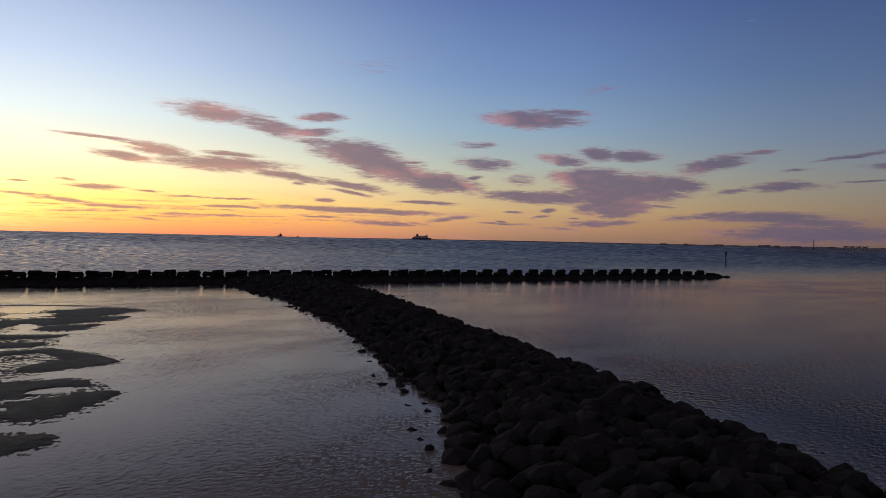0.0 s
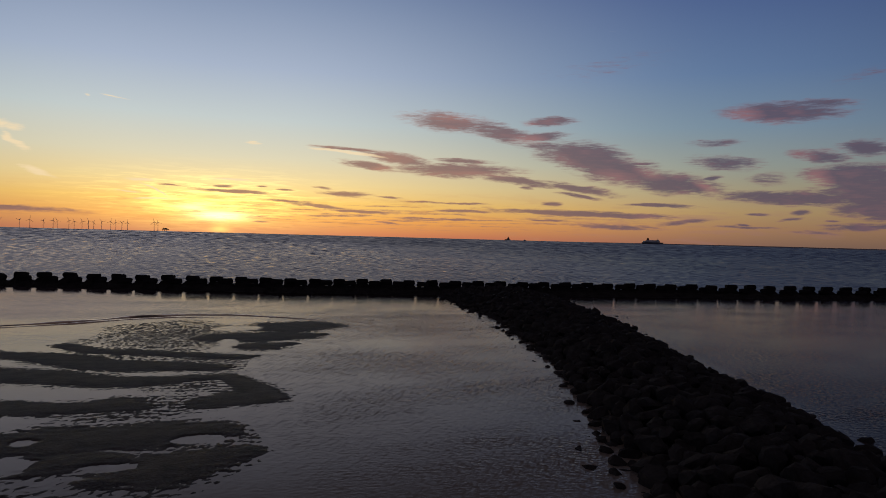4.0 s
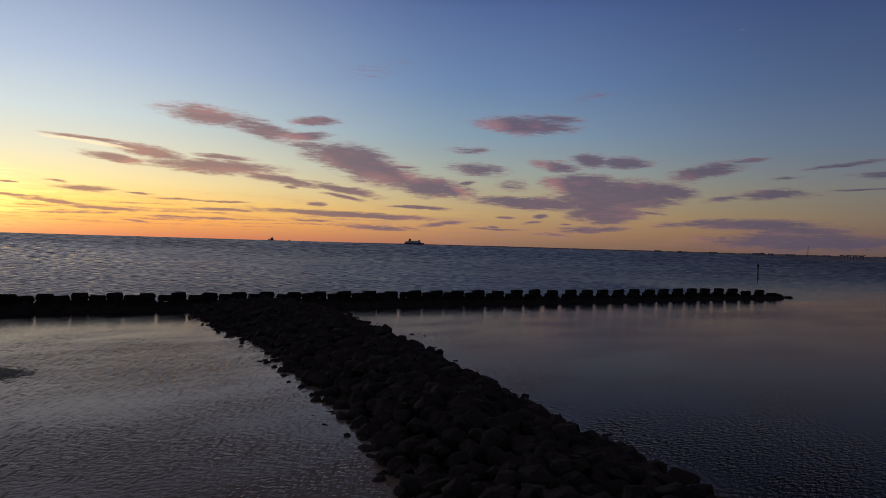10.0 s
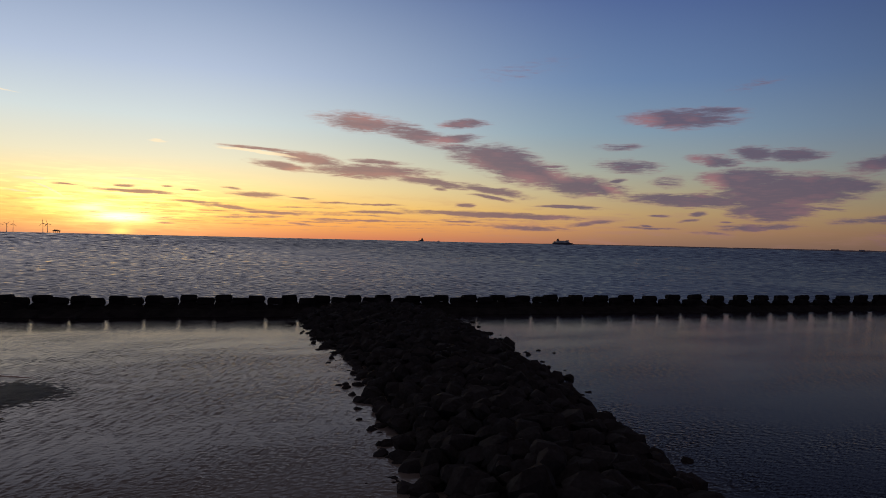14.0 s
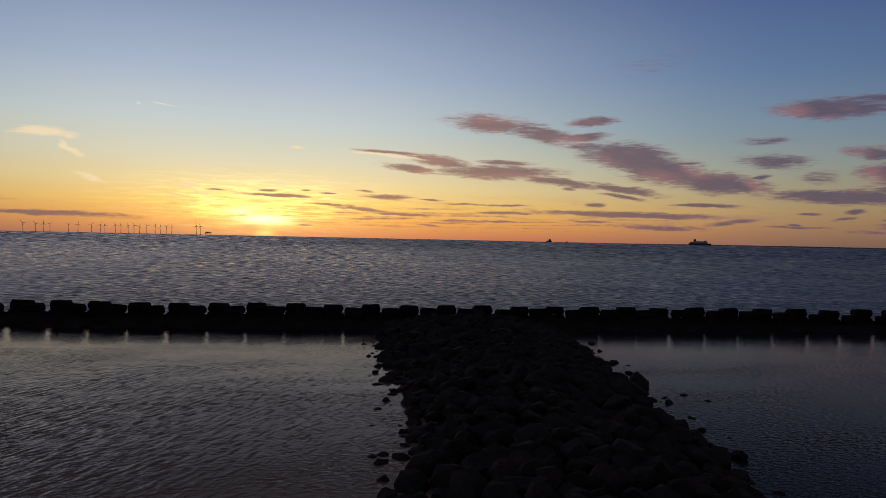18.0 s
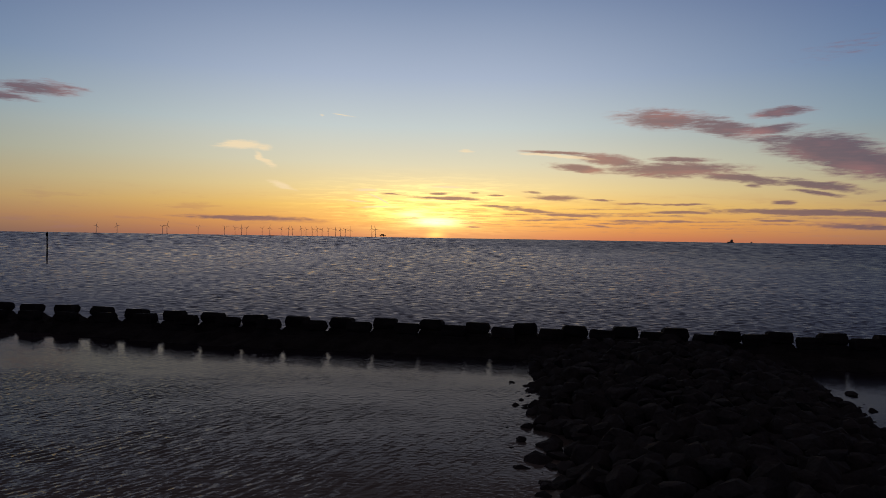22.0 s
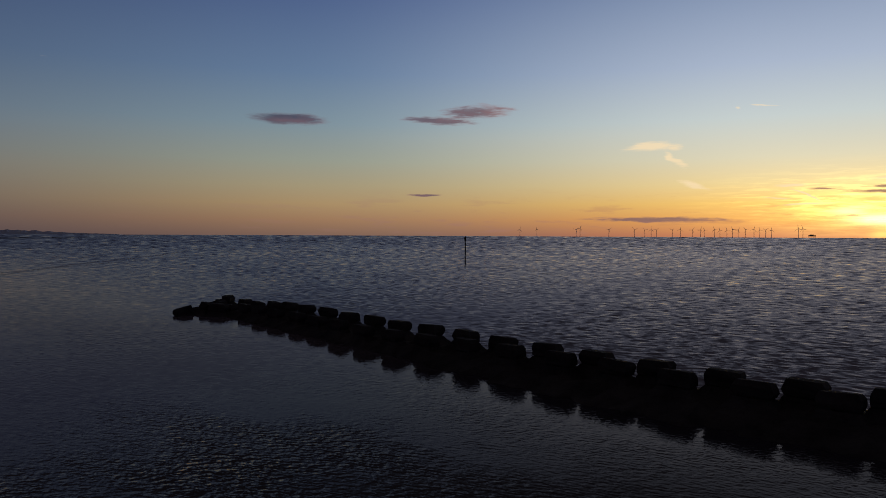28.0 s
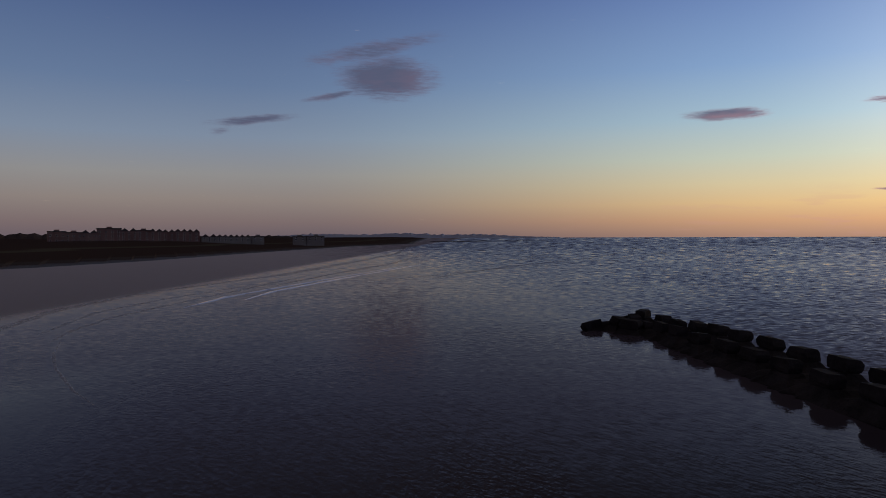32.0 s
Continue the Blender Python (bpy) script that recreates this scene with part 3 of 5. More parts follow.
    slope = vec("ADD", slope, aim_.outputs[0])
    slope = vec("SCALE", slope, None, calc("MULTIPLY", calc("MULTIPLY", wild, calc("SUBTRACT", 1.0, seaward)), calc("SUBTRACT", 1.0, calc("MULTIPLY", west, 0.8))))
    # open sea: crests sized to look even from points near the camera's path

    def view_crests(x0, y0):
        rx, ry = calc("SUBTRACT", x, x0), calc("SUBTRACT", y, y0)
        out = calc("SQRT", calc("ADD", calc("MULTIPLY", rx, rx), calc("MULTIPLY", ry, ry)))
        # bearing and dip below the horizon, as seen from camera height at that point
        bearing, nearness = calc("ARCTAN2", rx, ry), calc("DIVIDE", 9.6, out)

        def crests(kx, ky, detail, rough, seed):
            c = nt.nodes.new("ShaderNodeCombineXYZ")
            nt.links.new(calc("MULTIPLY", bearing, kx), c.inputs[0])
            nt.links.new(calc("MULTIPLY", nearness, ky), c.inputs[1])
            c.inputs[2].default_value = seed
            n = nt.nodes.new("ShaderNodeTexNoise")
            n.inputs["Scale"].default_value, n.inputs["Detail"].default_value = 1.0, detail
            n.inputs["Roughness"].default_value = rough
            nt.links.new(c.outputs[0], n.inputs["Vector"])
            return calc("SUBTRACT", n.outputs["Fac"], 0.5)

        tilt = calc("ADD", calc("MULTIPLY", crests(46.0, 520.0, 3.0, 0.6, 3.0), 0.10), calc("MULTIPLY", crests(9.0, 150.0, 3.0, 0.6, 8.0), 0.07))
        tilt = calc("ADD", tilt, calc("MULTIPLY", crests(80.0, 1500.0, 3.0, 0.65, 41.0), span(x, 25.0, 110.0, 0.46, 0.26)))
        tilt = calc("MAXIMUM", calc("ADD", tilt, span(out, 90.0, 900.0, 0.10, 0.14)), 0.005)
        # the waves are tilted towards that point, so their faces meet the view
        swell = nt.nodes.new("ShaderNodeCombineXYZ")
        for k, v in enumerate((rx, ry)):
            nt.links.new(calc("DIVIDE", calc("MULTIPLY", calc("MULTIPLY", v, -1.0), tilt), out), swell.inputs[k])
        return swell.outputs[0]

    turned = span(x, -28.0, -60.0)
    swell = vec("ADD", vec("SCALE", view_crests(-10.0, -10.0), None, calc("SUBTRACT", 1.0, turned)), vec("SCALE", view_crests(-8.0, 36.0), None, turned))
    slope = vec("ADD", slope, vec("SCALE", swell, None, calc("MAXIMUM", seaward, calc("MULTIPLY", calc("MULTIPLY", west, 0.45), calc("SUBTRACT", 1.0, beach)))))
    slope = vec("MULTIPLY", slope, (1.0, 1.0, 0.0))
    calm = vec("MULTIPLY", vec("SCALE", fine, None, 0.08), (0.7, 1.0, 0.0))
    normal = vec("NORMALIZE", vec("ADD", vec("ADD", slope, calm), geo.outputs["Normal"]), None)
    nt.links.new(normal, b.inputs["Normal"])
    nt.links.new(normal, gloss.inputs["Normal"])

    def blend(f, a, c):
        n = nt.nodes.new("ShaderNodeMixRGB")
        nt.links.new(f, n.inputs[0])
        for i, v in ((1, a), (2, c)):
            if isinstance(v, bpy.types.NodeSocket):
                nt.links.new(v, n.inputs[i])
            else:
                n.inputs[i].default_value = (*v, 1)
        return n.outputs[0]

    # base colour by region: dark to the east, sandy western shallows, purplish open sea
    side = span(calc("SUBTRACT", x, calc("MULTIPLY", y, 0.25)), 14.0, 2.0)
    # dark tones east and by the breakwater stand in for darker reflections
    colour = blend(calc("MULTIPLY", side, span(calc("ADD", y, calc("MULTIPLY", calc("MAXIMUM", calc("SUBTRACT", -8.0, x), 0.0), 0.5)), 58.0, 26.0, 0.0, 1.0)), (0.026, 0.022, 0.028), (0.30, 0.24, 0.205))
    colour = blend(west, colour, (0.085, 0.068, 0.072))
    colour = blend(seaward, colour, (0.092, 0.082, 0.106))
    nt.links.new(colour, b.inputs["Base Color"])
    nt.links.new(calc("MAXIMUM", calc("MAXIMUM", span(wild, 0.05, 0.9, 0.07, 0.06), calc("MULTIPLY", calc("SUBTRACT", 1.0, calc("MAXIMUM", side, seaward)), 0.12)), calc("MAXIMUM", calc("MULTIPLY", beach, 0.40), calc("MULTIPLY", west, 0.09))), gloss.inputs["Roughness"])
    # reflected sky: strength by angle, with strength and tint set by region
    edge = nt.nodes.new("ShaderNodeFresnel")
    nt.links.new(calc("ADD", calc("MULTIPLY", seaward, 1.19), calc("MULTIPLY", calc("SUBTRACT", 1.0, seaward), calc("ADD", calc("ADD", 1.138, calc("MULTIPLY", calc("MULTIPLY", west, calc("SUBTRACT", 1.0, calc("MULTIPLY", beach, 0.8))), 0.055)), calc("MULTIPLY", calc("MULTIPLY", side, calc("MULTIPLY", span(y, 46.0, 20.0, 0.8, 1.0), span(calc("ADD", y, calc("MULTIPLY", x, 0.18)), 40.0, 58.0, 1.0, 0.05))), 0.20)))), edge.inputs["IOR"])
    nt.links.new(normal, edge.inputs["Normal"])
    # warm tints put into the reflection, dimmer at sea and on the beach
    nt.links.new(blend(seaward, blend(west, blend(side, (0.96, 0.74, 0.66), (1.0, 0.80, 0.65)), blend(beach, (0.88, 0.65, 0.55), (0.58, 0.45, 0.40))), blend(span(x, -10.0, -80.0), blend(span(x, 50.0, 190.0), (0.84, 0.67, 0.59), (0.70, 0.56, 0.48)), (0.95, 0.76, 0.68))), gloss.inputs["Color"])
    mixed = nt.nodes.new("ShaderNodeMixShader")
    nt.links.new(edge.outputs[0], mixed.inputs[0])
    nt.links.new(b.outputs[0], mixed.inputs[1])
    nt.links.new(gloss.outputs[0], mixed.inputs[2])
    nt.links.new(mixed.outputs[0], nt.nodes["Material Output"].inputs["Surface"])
    return m


WATER = water_material()

# ---- building helpers ----


def mesh_from(name, verts, faces, material, smooth=False):
    me = bpy.data.meshes.new(name)
    me.from_pydata([tuple(v) for v in verts], [], [tuple(f) for f in faces])
    me.materials.append(material)
    if smooth:
        me.polygons.foreach_set("use_smooth", [True] * len(me.polygons))
    me.update()
    return me


def part(name, bm, material, parent=None, label=""):
    me = bpy.data.meshes.new(name)
    bm.to_mesh(me)
    bm.free()
    me.materials.append(material)
    ob = new(name, me)
    if parent:
        ob.parent = parent
    return tagged(ob, label)


def box(bm, x0, x1, y0, y1, z0, z1, taper=0.0):
    t = taper
    vs = [bm.verts.new(p) for p in ((x0, y0, z0), (x1, y0, z0), (x1, y1, z0), (x0, y1, z0), (x0 + t, y0 + t, z1), (x1 - t, y0 + t, z1), (x1 - t, y1 - t, z1), (x0 + t, y1 - t, z1))]
    for f in ((0, 3, 2, 1), (4, 5, 6, 7), (0, 1, 5, 4), (1, 2, 6, 5), (2, 3, 7, 6), (3, 0, 4, 7)):
        bm.faces.new([vs[i] for i in f])
    return bm


def boxed(*sizes):
    bm = bmesh.new()
    for s in sizes:
        box(bm, *s)
    return bm


def tube(path, radii, sides=8):
    """A closed tapering tube along a line of points."""
    bm = bmesh.new()
    rings = []
    for i, p in enumerate(path):
        d = (Vector(path[min(i + 1, len(path) - 1)]) - Vector(path[max(i - 1, 0)])).normalized()
        u = d.orthogonal().normalized()
        v = d.cross(u)
        rings.append([bm.verts.new(Vector(p) + (u * math.cos(a) + v * math.sin(a)) * radii[i]) for a in (2 * math.pi * k / sides for k in range(sides))])
    for a, b in zip(rings, rings[1:]):
        for k in range(sides):
            bm.faces.new((a[k], a[(k + 1) % sides], b[(k + 1) % sides], b[k]))
    bm.faces.new(rings[0][::-1])
    bm.faces.new(rings[-1])
    return bm


def empty(name, m, label, category, group=""):
    ob = new(name)
    ob.matrix_world = m
    return tagged(ob, label, category, group)


def at(heading, distance, z=0.0, turn=0.0, eye=(0.0, 30.0)):
    """A pose at a heading and distance, its local -Y facing back to the eye."""
    a = radians(heading)
    return pose(eye[0] + distance * math.sin(a), eye[1] + distance * math.cos(a), z, 0, 0, -heading + turn)


# ---- water and ground ----
rings = [0, 40, 90, 160, 300, 600, 1200, 2400, 4950]
verts, faces = [(0, 0, 0)], []
for r in rings[1:]:
    verts += [(r * math.cos(2 * math.pi * k / 64), 40 + r * math.sin(2 * math.pi * k / 64), 0.0) for k in range(64)]
verts[0] = (0, 40, 0)
for k in range(64):
    faces.append((0, 1 + k, 1 + (k + 1) % 64))
for i in range(len(rings) - 2):
    for k in range(64):
        a, b = 1 + i * 64 + k, 1 + i * 64 + (k + 1) % 64
        faces.append((a, a + 64, b + 64, b))
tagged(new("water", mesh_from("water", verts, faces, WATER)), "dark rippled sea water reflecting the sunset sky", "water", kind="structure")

SHORE = ((-3800, 1500), (-1270, 500), (-850, 330), (-690, 222), (-430, 88), (-318, 36), (-264, 2), (-215, -50), (-165, -100), (-110, -160), (0, -200), (400, -340), (3800, -1000))
TOE = ((-4000, 1500), (-1300, 480), (-878, 328), (-708, 210), (-437, 76), (-327, 22), (-278, -8), (-240, -60), (-190, -120), (-120, -190), (0, -250), (400, -400), (4000, -1100))
# sand ridges: stations along each, with half widths
RIDGES = (
    ((-21.2, 27.1, 2.13), (-18.5, 28.0, 4.07), (-16.0, 29.2, 3.3), (-14.2, 30.2, 0.7)),
    ((-25.6, 21.3, 2.32), (-22.8, 21.4, 3.39), (-20.0, 21.8, 3.03), (-18.0, 21.7, 2.15), (-15.8, 22.5, 0.8)),
    ((-24.0, 16.9, 0.76), (-22.1, 16.2, 2.24), (-19.6, 17.1, 1.04)),
    ((-37.6, 18.8, 1.02), (-35.2, 15.9, 1.16), (-31.6, 14.4, 1.33), (-27.7, 12.7, 1.27), (-23.8, 11.0, 1.22), (-22.6, 11.4, 0.42)),
    ((-62.5, 21.8, 1.87), (-38.5, 13.8, 1.7), (-36.4, 12.1, 2.2), (-33.9, 9.7, 2.2), (-30.8, 8.6, 2.3), (-28.0, 7.8, 1.82), (-25.7, 7.1, 1.37), (-25.0, 7.0, 0.68)),
    ((-60.4, 13.9, 2.56), (-36.4, 5.9, 2.33), (-34.4, 4.5, 2.05), (-31.8, 3.2, 1.81), (-29.4, 3.1, 1.61), (-27.0, 3.6, 1.16), (-24.8, 3.7, 0.89), (-23.6, 0.6, 1.29), (-22.7, -3.0, 1.3)),
    ((-57.9, 4.6, 1.63), (-33.9, -3.4, 1.48), (-32.3, -3.3, 1.64), (-30.7, -3.0, 1.94), (-29.8, -3.7, 1.13)),
    ((-25.8, -3.4, 1.65), (-23.9, -2.5, 2.29), (-22.8, -3.2, 1.28), (-21.5, -3.3, 0.27)),
    ((-59.5, -1.8, 0.9), (-35.5, -9.8, 0.82), (-34.1, -9.4, 1.79), (-32.5, -10.0, 3.08), (-30.5, -9.6, 2.42), (-27.8, -9.5, 2.54), (-25.6, -8.9, 1.44), (-24.6, -10.1, 0.5)),
    ((-34.0, -14.4, 0.18), (-32.5, -13.6, 1.1), (-31.2, -12.7, 1.53), (-29.5, -12.8, 0.82)),
    ((-30.0, -15.6, 0.65), (-27.7, -14.7, 2.56), (-26.5, -14.0, 1.98), (-25.2, -13.4, 1.46), (-24.1, -13.0, 0.91), (-23.6, -13.1, 0.27)),
    ((-57.6, -10.6, 2.74), (-33.6, -18.6, 2.49), (-32.4, -19.0, 2.37), (-30.8, -19.7, 2.09), (-29.6, -20.4, 1.64), (-28.6, -20.4, 1.28), (-27.8, -20.3, 0.33)))
# half-drowned ribbed sand, and pools: centre, half sizes
RIBBED = ((-29.2, 23.9, 7.3, 10.3), (-32.0, 14.0, 5.5, 3.0), (-26.3, 9.3, 3.3, 4.4), (-26.4, 1.7, 3.5, 2.7), (-27.6, -3.2, 3.7, 2.3), (-24.1, -11.0, 0.6, 1.7), (-24.3, 0.1, 1.6, 3.4), (-28.7, -15.7, 1.7, 1.5), (-30.8, -5.4, 3.0, 1.2), (-24.6, -12.5, 1.1, 1.6))
POOLS = ((-23.5, 27.6, 2.5, 2.0), (-24.6, 18.1, 0.9, 2.4), (-33.7, 0.0, 1.2, 1.4), (-26.3, -10.7, 1.2, 0.7), (-33.7, -12.9, 1.1, 1.4), (-29.6, -14.0, 1.2, 0.5), (-33.8, -9.6, 0.5, 0.5))


def signed(px, py, line):
    """Distance to a coast line, above zero on its landward (left, south) side."""
    best = np.full(px.shape, 1e9)
    side = np.zeros(px.shape)
    for (x0, y0), (x1, y1) in zip(line, line[1:]):
        dx, dy = x1 - x0, y1 - y0
        s = np.clip(((px - x0) * dx + (py - y0) * dy) / (dx * dx + dy * dy), 0, 1)
        d = np.hypot(px - x0 - s * dx, py - y0 - s * dy)
        cross = dy * (px - x0) - dx * (py - y0)
        closer = d < best
        best = np.where(closer, d, best)
        side = np.where(closer, np.sign(cross), side)
    return best * side


def axis(lo, hi, step, out):
    a = list(np.arange(lo, hi, step))
    for sign, start in ((-1, lo), (1, a[-1])):
        s, p = step, start
        extra = []
        while abs(p) < out:
            s *= 1.06
            p += sign * s
            extra.append(p)
        a = extra[::-1] + a if sign < 0 else a + extra
    return np.array(a)


gx, gy = axis(-46, -12, 0.17, 4800), axis(-27, 37, 0.17, 4800)
X, Y = np.meshgrid(gx, gy)
inland, behind_beach = signed(X, Y, SHORE), signed(X, Y, TOE)
Z = np.where(inland > 0, 0.012 * inland, 0.02 * inland)
Z = np.clip(Z, -1.2, 1.6)
Z = np.where(behind_beach > 0, np.maximum(Z, 1.6) + np.clip(behind_beach / 26.0, 0, 4.6), Z)
rough = np.sin(X * 0.021 + 1.3) * np.cos(Y * 0.027) + 0.6 * np.sin(X * 0.06 + Y * 0.045)
Z += np.where(behind_beach > 30, rough * 0.6, 0)
bank = np.full(X.shape, -0.35)
wob = 0.5 * np.sin(X * 0.9 + Y * 0.35) + 0.5 * np.sin(X * 0.47 - Y * 0.8 + 1.0)
for cx, cy_, hx, hy in RIBBED:
    d = np.hypot((X - cx) / hx, (Y - cy_) / hy) * (1 + 0.15 * wob)
    bank = np.maximum(bank, np.where(d < 1, 0.006 - 0.014 * d ** 2, -0.008 - 0.15 * (d - 1)))
for line in RIDGES:
    for (x0, y0, w0), (x1, y1, w1) in zip(line, line[1:]):
        dx, dy = x1 - x0, y1 - y0
        s = np.clip(((X - x0) * dx + (Y - y0) * dy) / (dx * dx + dy * dy), 0, 1)
        wide = w0 + (w1 - w0) * s
        d = np.hypot(X - x0 - s * dx, Y - y0 - s * dy) * (1 + 0.07 * wob) / wide
        bank = np.maximum(bank, np.where(d < 1, 0.055 * (1 - d ** 2), 0.06 * (1 - d)))
for cx, cy_, hx, hy in POOLS:
    d = np.hypot((X - cx) / hx, (Y - cy_) / hy) * (1 + 0.12 * wob)
    bank = np.minimum(bank, -0.06 + 0.06 * d ** 2 + 0.15 * np.clip(d - 1, 0, 9))
marks = 0.012 * np.sin(Y * 9.0 + 2.2 * np.sin(X * 1.3) + X * 1.1) + 0.017 * np.random.default_rng(4).standard_normal(X.shape)
near = (X > -75) & (X < 40) & (Y > -60) & (Y < 60)
Z = np.where(near, np.maximum(Z, bank + marks * np.clip(1.15 - np.abs(bank) * 17, 0.2, 1)), Z)
ny, nx = X.shape
idx = np.arange(nx * ny).reshape(ny, nx)
quads = np.stack([idx[:-1, :-1], idx[:-1, 1:], idx[1:, 1:], idx[1:, :-1]], -1).reshape(-1, 4)
tagged(new("ground", mesh_from("ground", np.stack([X, Y, Z], -1).reshape(-1, 3).tolist(), quads.tolist(), SAND, True)), "wet brown sand with ripple ridges and shallow pools", "sand", kind="structure")

# ---- rock causeway ----
LEFT_EDGE = ((-140, -60, -33, -27, -22, -14, -5, 3, 9, 16, 27, 38, 48, 55, 68), (-80, -34, -16.4, -12.0, -10.0, -7.0, -3.7, -0.7, 0.9, 2.4, 4.9, 6.5, 7.2, 8.2, 9.4))
RIGHT_EDGE = ((-140, -60, -44, -29, -12, -8.6, -1, 6, 12, 20, 35, 45, 55, 68), (-50, -12, -4.5, 1.8, 7.2, 8.5, 10.6, 13, 14.9, 18, 22.4, 25.2, 27.6, 30))


def causeway(y, u):
    """A place on the causeway: u from -1 at its west edge to 1 at its east edge."""
    a, b = np.interp(y, *LEFT_EDGE), np.interp(y, *RIGHT_EDGE)
    x = (a + b) / 2 + u * (b - a) / 2
    return x, 1.55 * max(0.0, 1 - abs(u) ** 2.4) - 0.25


def rock_mesh(seed):
    """An angular quarried boulder: the hull of points strewn over a lopsided ball."""
    rng = random.Random(seed)
    bm = bmesh.new()
    for _ in range(26):
        d = Vector((rng.gauss(0, 1), rng.gauss(0, 1), rng.gauss(0, 1))).normalized()
        bm.verts.new(d * rng.uniform(0.86, 1.08))
    bmesh.ops.convex_hull(bm, input=bm.verts[:])
    bmesh.ops.delete(bm, geom=[v for v in bm.verts if not v.link_faces], context="VERTS")
    bmesh.ops.recalc_face_normals(bm, faces=bm.faces[:])
    me = bpy.data.meshes.new("rock")
    bm.to_mesh(me)
    bm.free()
    me.materials.append(ROCK)
    return me


ROCKS = [rock_mesh(s) for s in range(12)]
groyne = empty("rock_causeway", pose(6, -10, 0), "long low causeway of dark weed-covered boulders leading to the breakwater", "breakwater")
# solid heap under the boulders
cy, cu = np.linspace(-140, 68, 105), np.linspace(-1, 1, 13)
core = [(*((lambda q: (q[0] - 6, y + 10, q[1] - 0.55))(causeway(y, u))),) for y in cy for u in cu]
core_faces = [(i * 13 + j, i * 13 + j + 1, (i + 1) * 13 + j + 1, (i + 1) * 13 + j) for i in range(104) for j in range(12)]
heap = new("core", mesh_from("core", core, core_faces, ROCK))
heap.parent = groyne
tagged(heap, "rubble heap beneath the boulders")

rng = random.Random(11)
loose_v, loose_f, placed = [], [], 0
y = -120.0
while y < 66:
    a, b = np.interp(y, *LEFT_EDGE), np.interp(y, *RIGHT_EDGE)
    steps = int((b - a) / 0.95)
    for k in range(-1, steps + 2):
        u = -1 + 2 * (k + rng.uniform(-0.35, 0.35)) / steps
        if abs(u) > 1.0 and rng.random() < 0.5:
            continue
        yy = y + rng.uniform(-0.5, 0.5)
        x, z = causeway(yy, u)
        r = rng.uniform(0.42, 0.78) * (1.2 if rng.random() < 0.12 else 1.0) * (0.75 if abs(u) > 0.95 else 1.0)
        z = z + rng.uniform(-0.2, 0.2) if abs(u) <= 1 else -0.25
        m = Matrix.LocRotScale((x - 6, yy + 10, z - 0.15), Euler((rng.uniform(-0.6, 0.6), rng.uniform(-0.6, 0.6), rng.uniform(0, 6.3))), (r * rng.uniform(0.9, 1.35), r * rng.uniform(0.85, 1.2), r * rng.uniform(0.6, 0.9)))
        me = ROCKS[rng.randrange(12)]
        if -8 < yy < 46 and (abs(u) > 0.78) and placed < 230:
            ob = new("boulder", me)
            ob.parent = groyne
            ob.matrix_local = m
            placed += 1
        else:
            base = len(loose_v)
            loose_v += [m @ v.co for v in me.vertices]
            loose_f += [[base + i for i in p.vertices] for p in me.polygons]
    y += 0.92
rest = new("rubble", mesh_from("rubble", loose_v, loose_f, ROCK))
rest.parent = groyne
tagged(rest, "heaped dark boulders", kind="stuff")
# the big boulder that stands out on the east edge, and strays in the water along the west edge
for x, y, z, r in ((22.9, 36.8, 0.1, 1.0), (22.2, 38.0, 0.0, 0.8), (23.5, 37.6, -0.1, 0.7), (6.9, 50.2, -0.1, 0.35), (7.3, 49.6, -0.1, 0.3), (-8.6, -18.4, 0.0, 0.5), (-14.0, -27.6, -0.2, 0.45), (-14.6, -29.0, -0.2, 0.4), (3.3, 22.4, -0.1, 0.4), (1.9, 14.6, -0.1, 0.4), (24.4, 33.6, -0.2, 0.45), (24.9, 32.0, -0.2, 0.4)):
    ob = new("boulder", ROCKS[int(abs(x)) % 8])
    ob.parent = groyne
    ob.matrix_local = Matrix.LocRotScale((x - 6, y + 10, z), Euler((0.2, 0.1, x)), (r, r * 0.9, r * 0.75))

for k in range(58):
    y = -30 + 1.5 * k + rng.uniform(-0.7, 0.7)
    west = k % 3 != 2
    x = np.interp(y, *LEFT_EDGE) - rng.uniform(-0.3, 0.8) if west else np.interp(y, *RIGHT_EDGE) + rng.uniform(0.0, 0.9)
    r = rng.uniform(0.18, 0.42)
    ob = new("boulder", ROCKS[rng.randrange(12)])
    ob.parent = groyne
    ob.matrix_local = Matrix.LocRotScale((x - 6, y + 10, rng.uniform(-0.15, 0.05)), Euler((rng.uniform(-0.5, 0.5), rng.uniform(-0.5, 0.5), rng.uniform(0, 6.3))), (r * rng.uniform(0.9, 1.5), r, r * rng.uniform(0.6, 1.0)))

# ---- breakwater head: two staggered rows of precast units ----
HEAD = ((-69, 90), (-55, 85.3), (-39.5, 80.6), (-23.7, 75.8), (-11.2, 72.8), (0, 71.2), (9, 69.6), (24, 67.3), (36, 65.8), (50, 63.6), (65, 61.2), (80, 58.8), (118, 53), (133, 49.5))


def along(s):
    for (x0, y0), (x1, y1) in zip(HEAD, HEAD[1:]):
        n = math.hypot(x1 - x0, y1 - y0)
        if s <= n or (x1, y1) == HEAD[-1]:
            return x0 + (x1 - x0) * s / n, y0 + (y1 - y0) * s / n, math.degrees(math.atan2(y1 - y0, x1 - x0))
        s -= n


LENGTH = sum(math.hypot(x1 - x0, y1 - y0) for (x0, y0), (x1, y1) in zip(HEAD, HEAD[1:]))


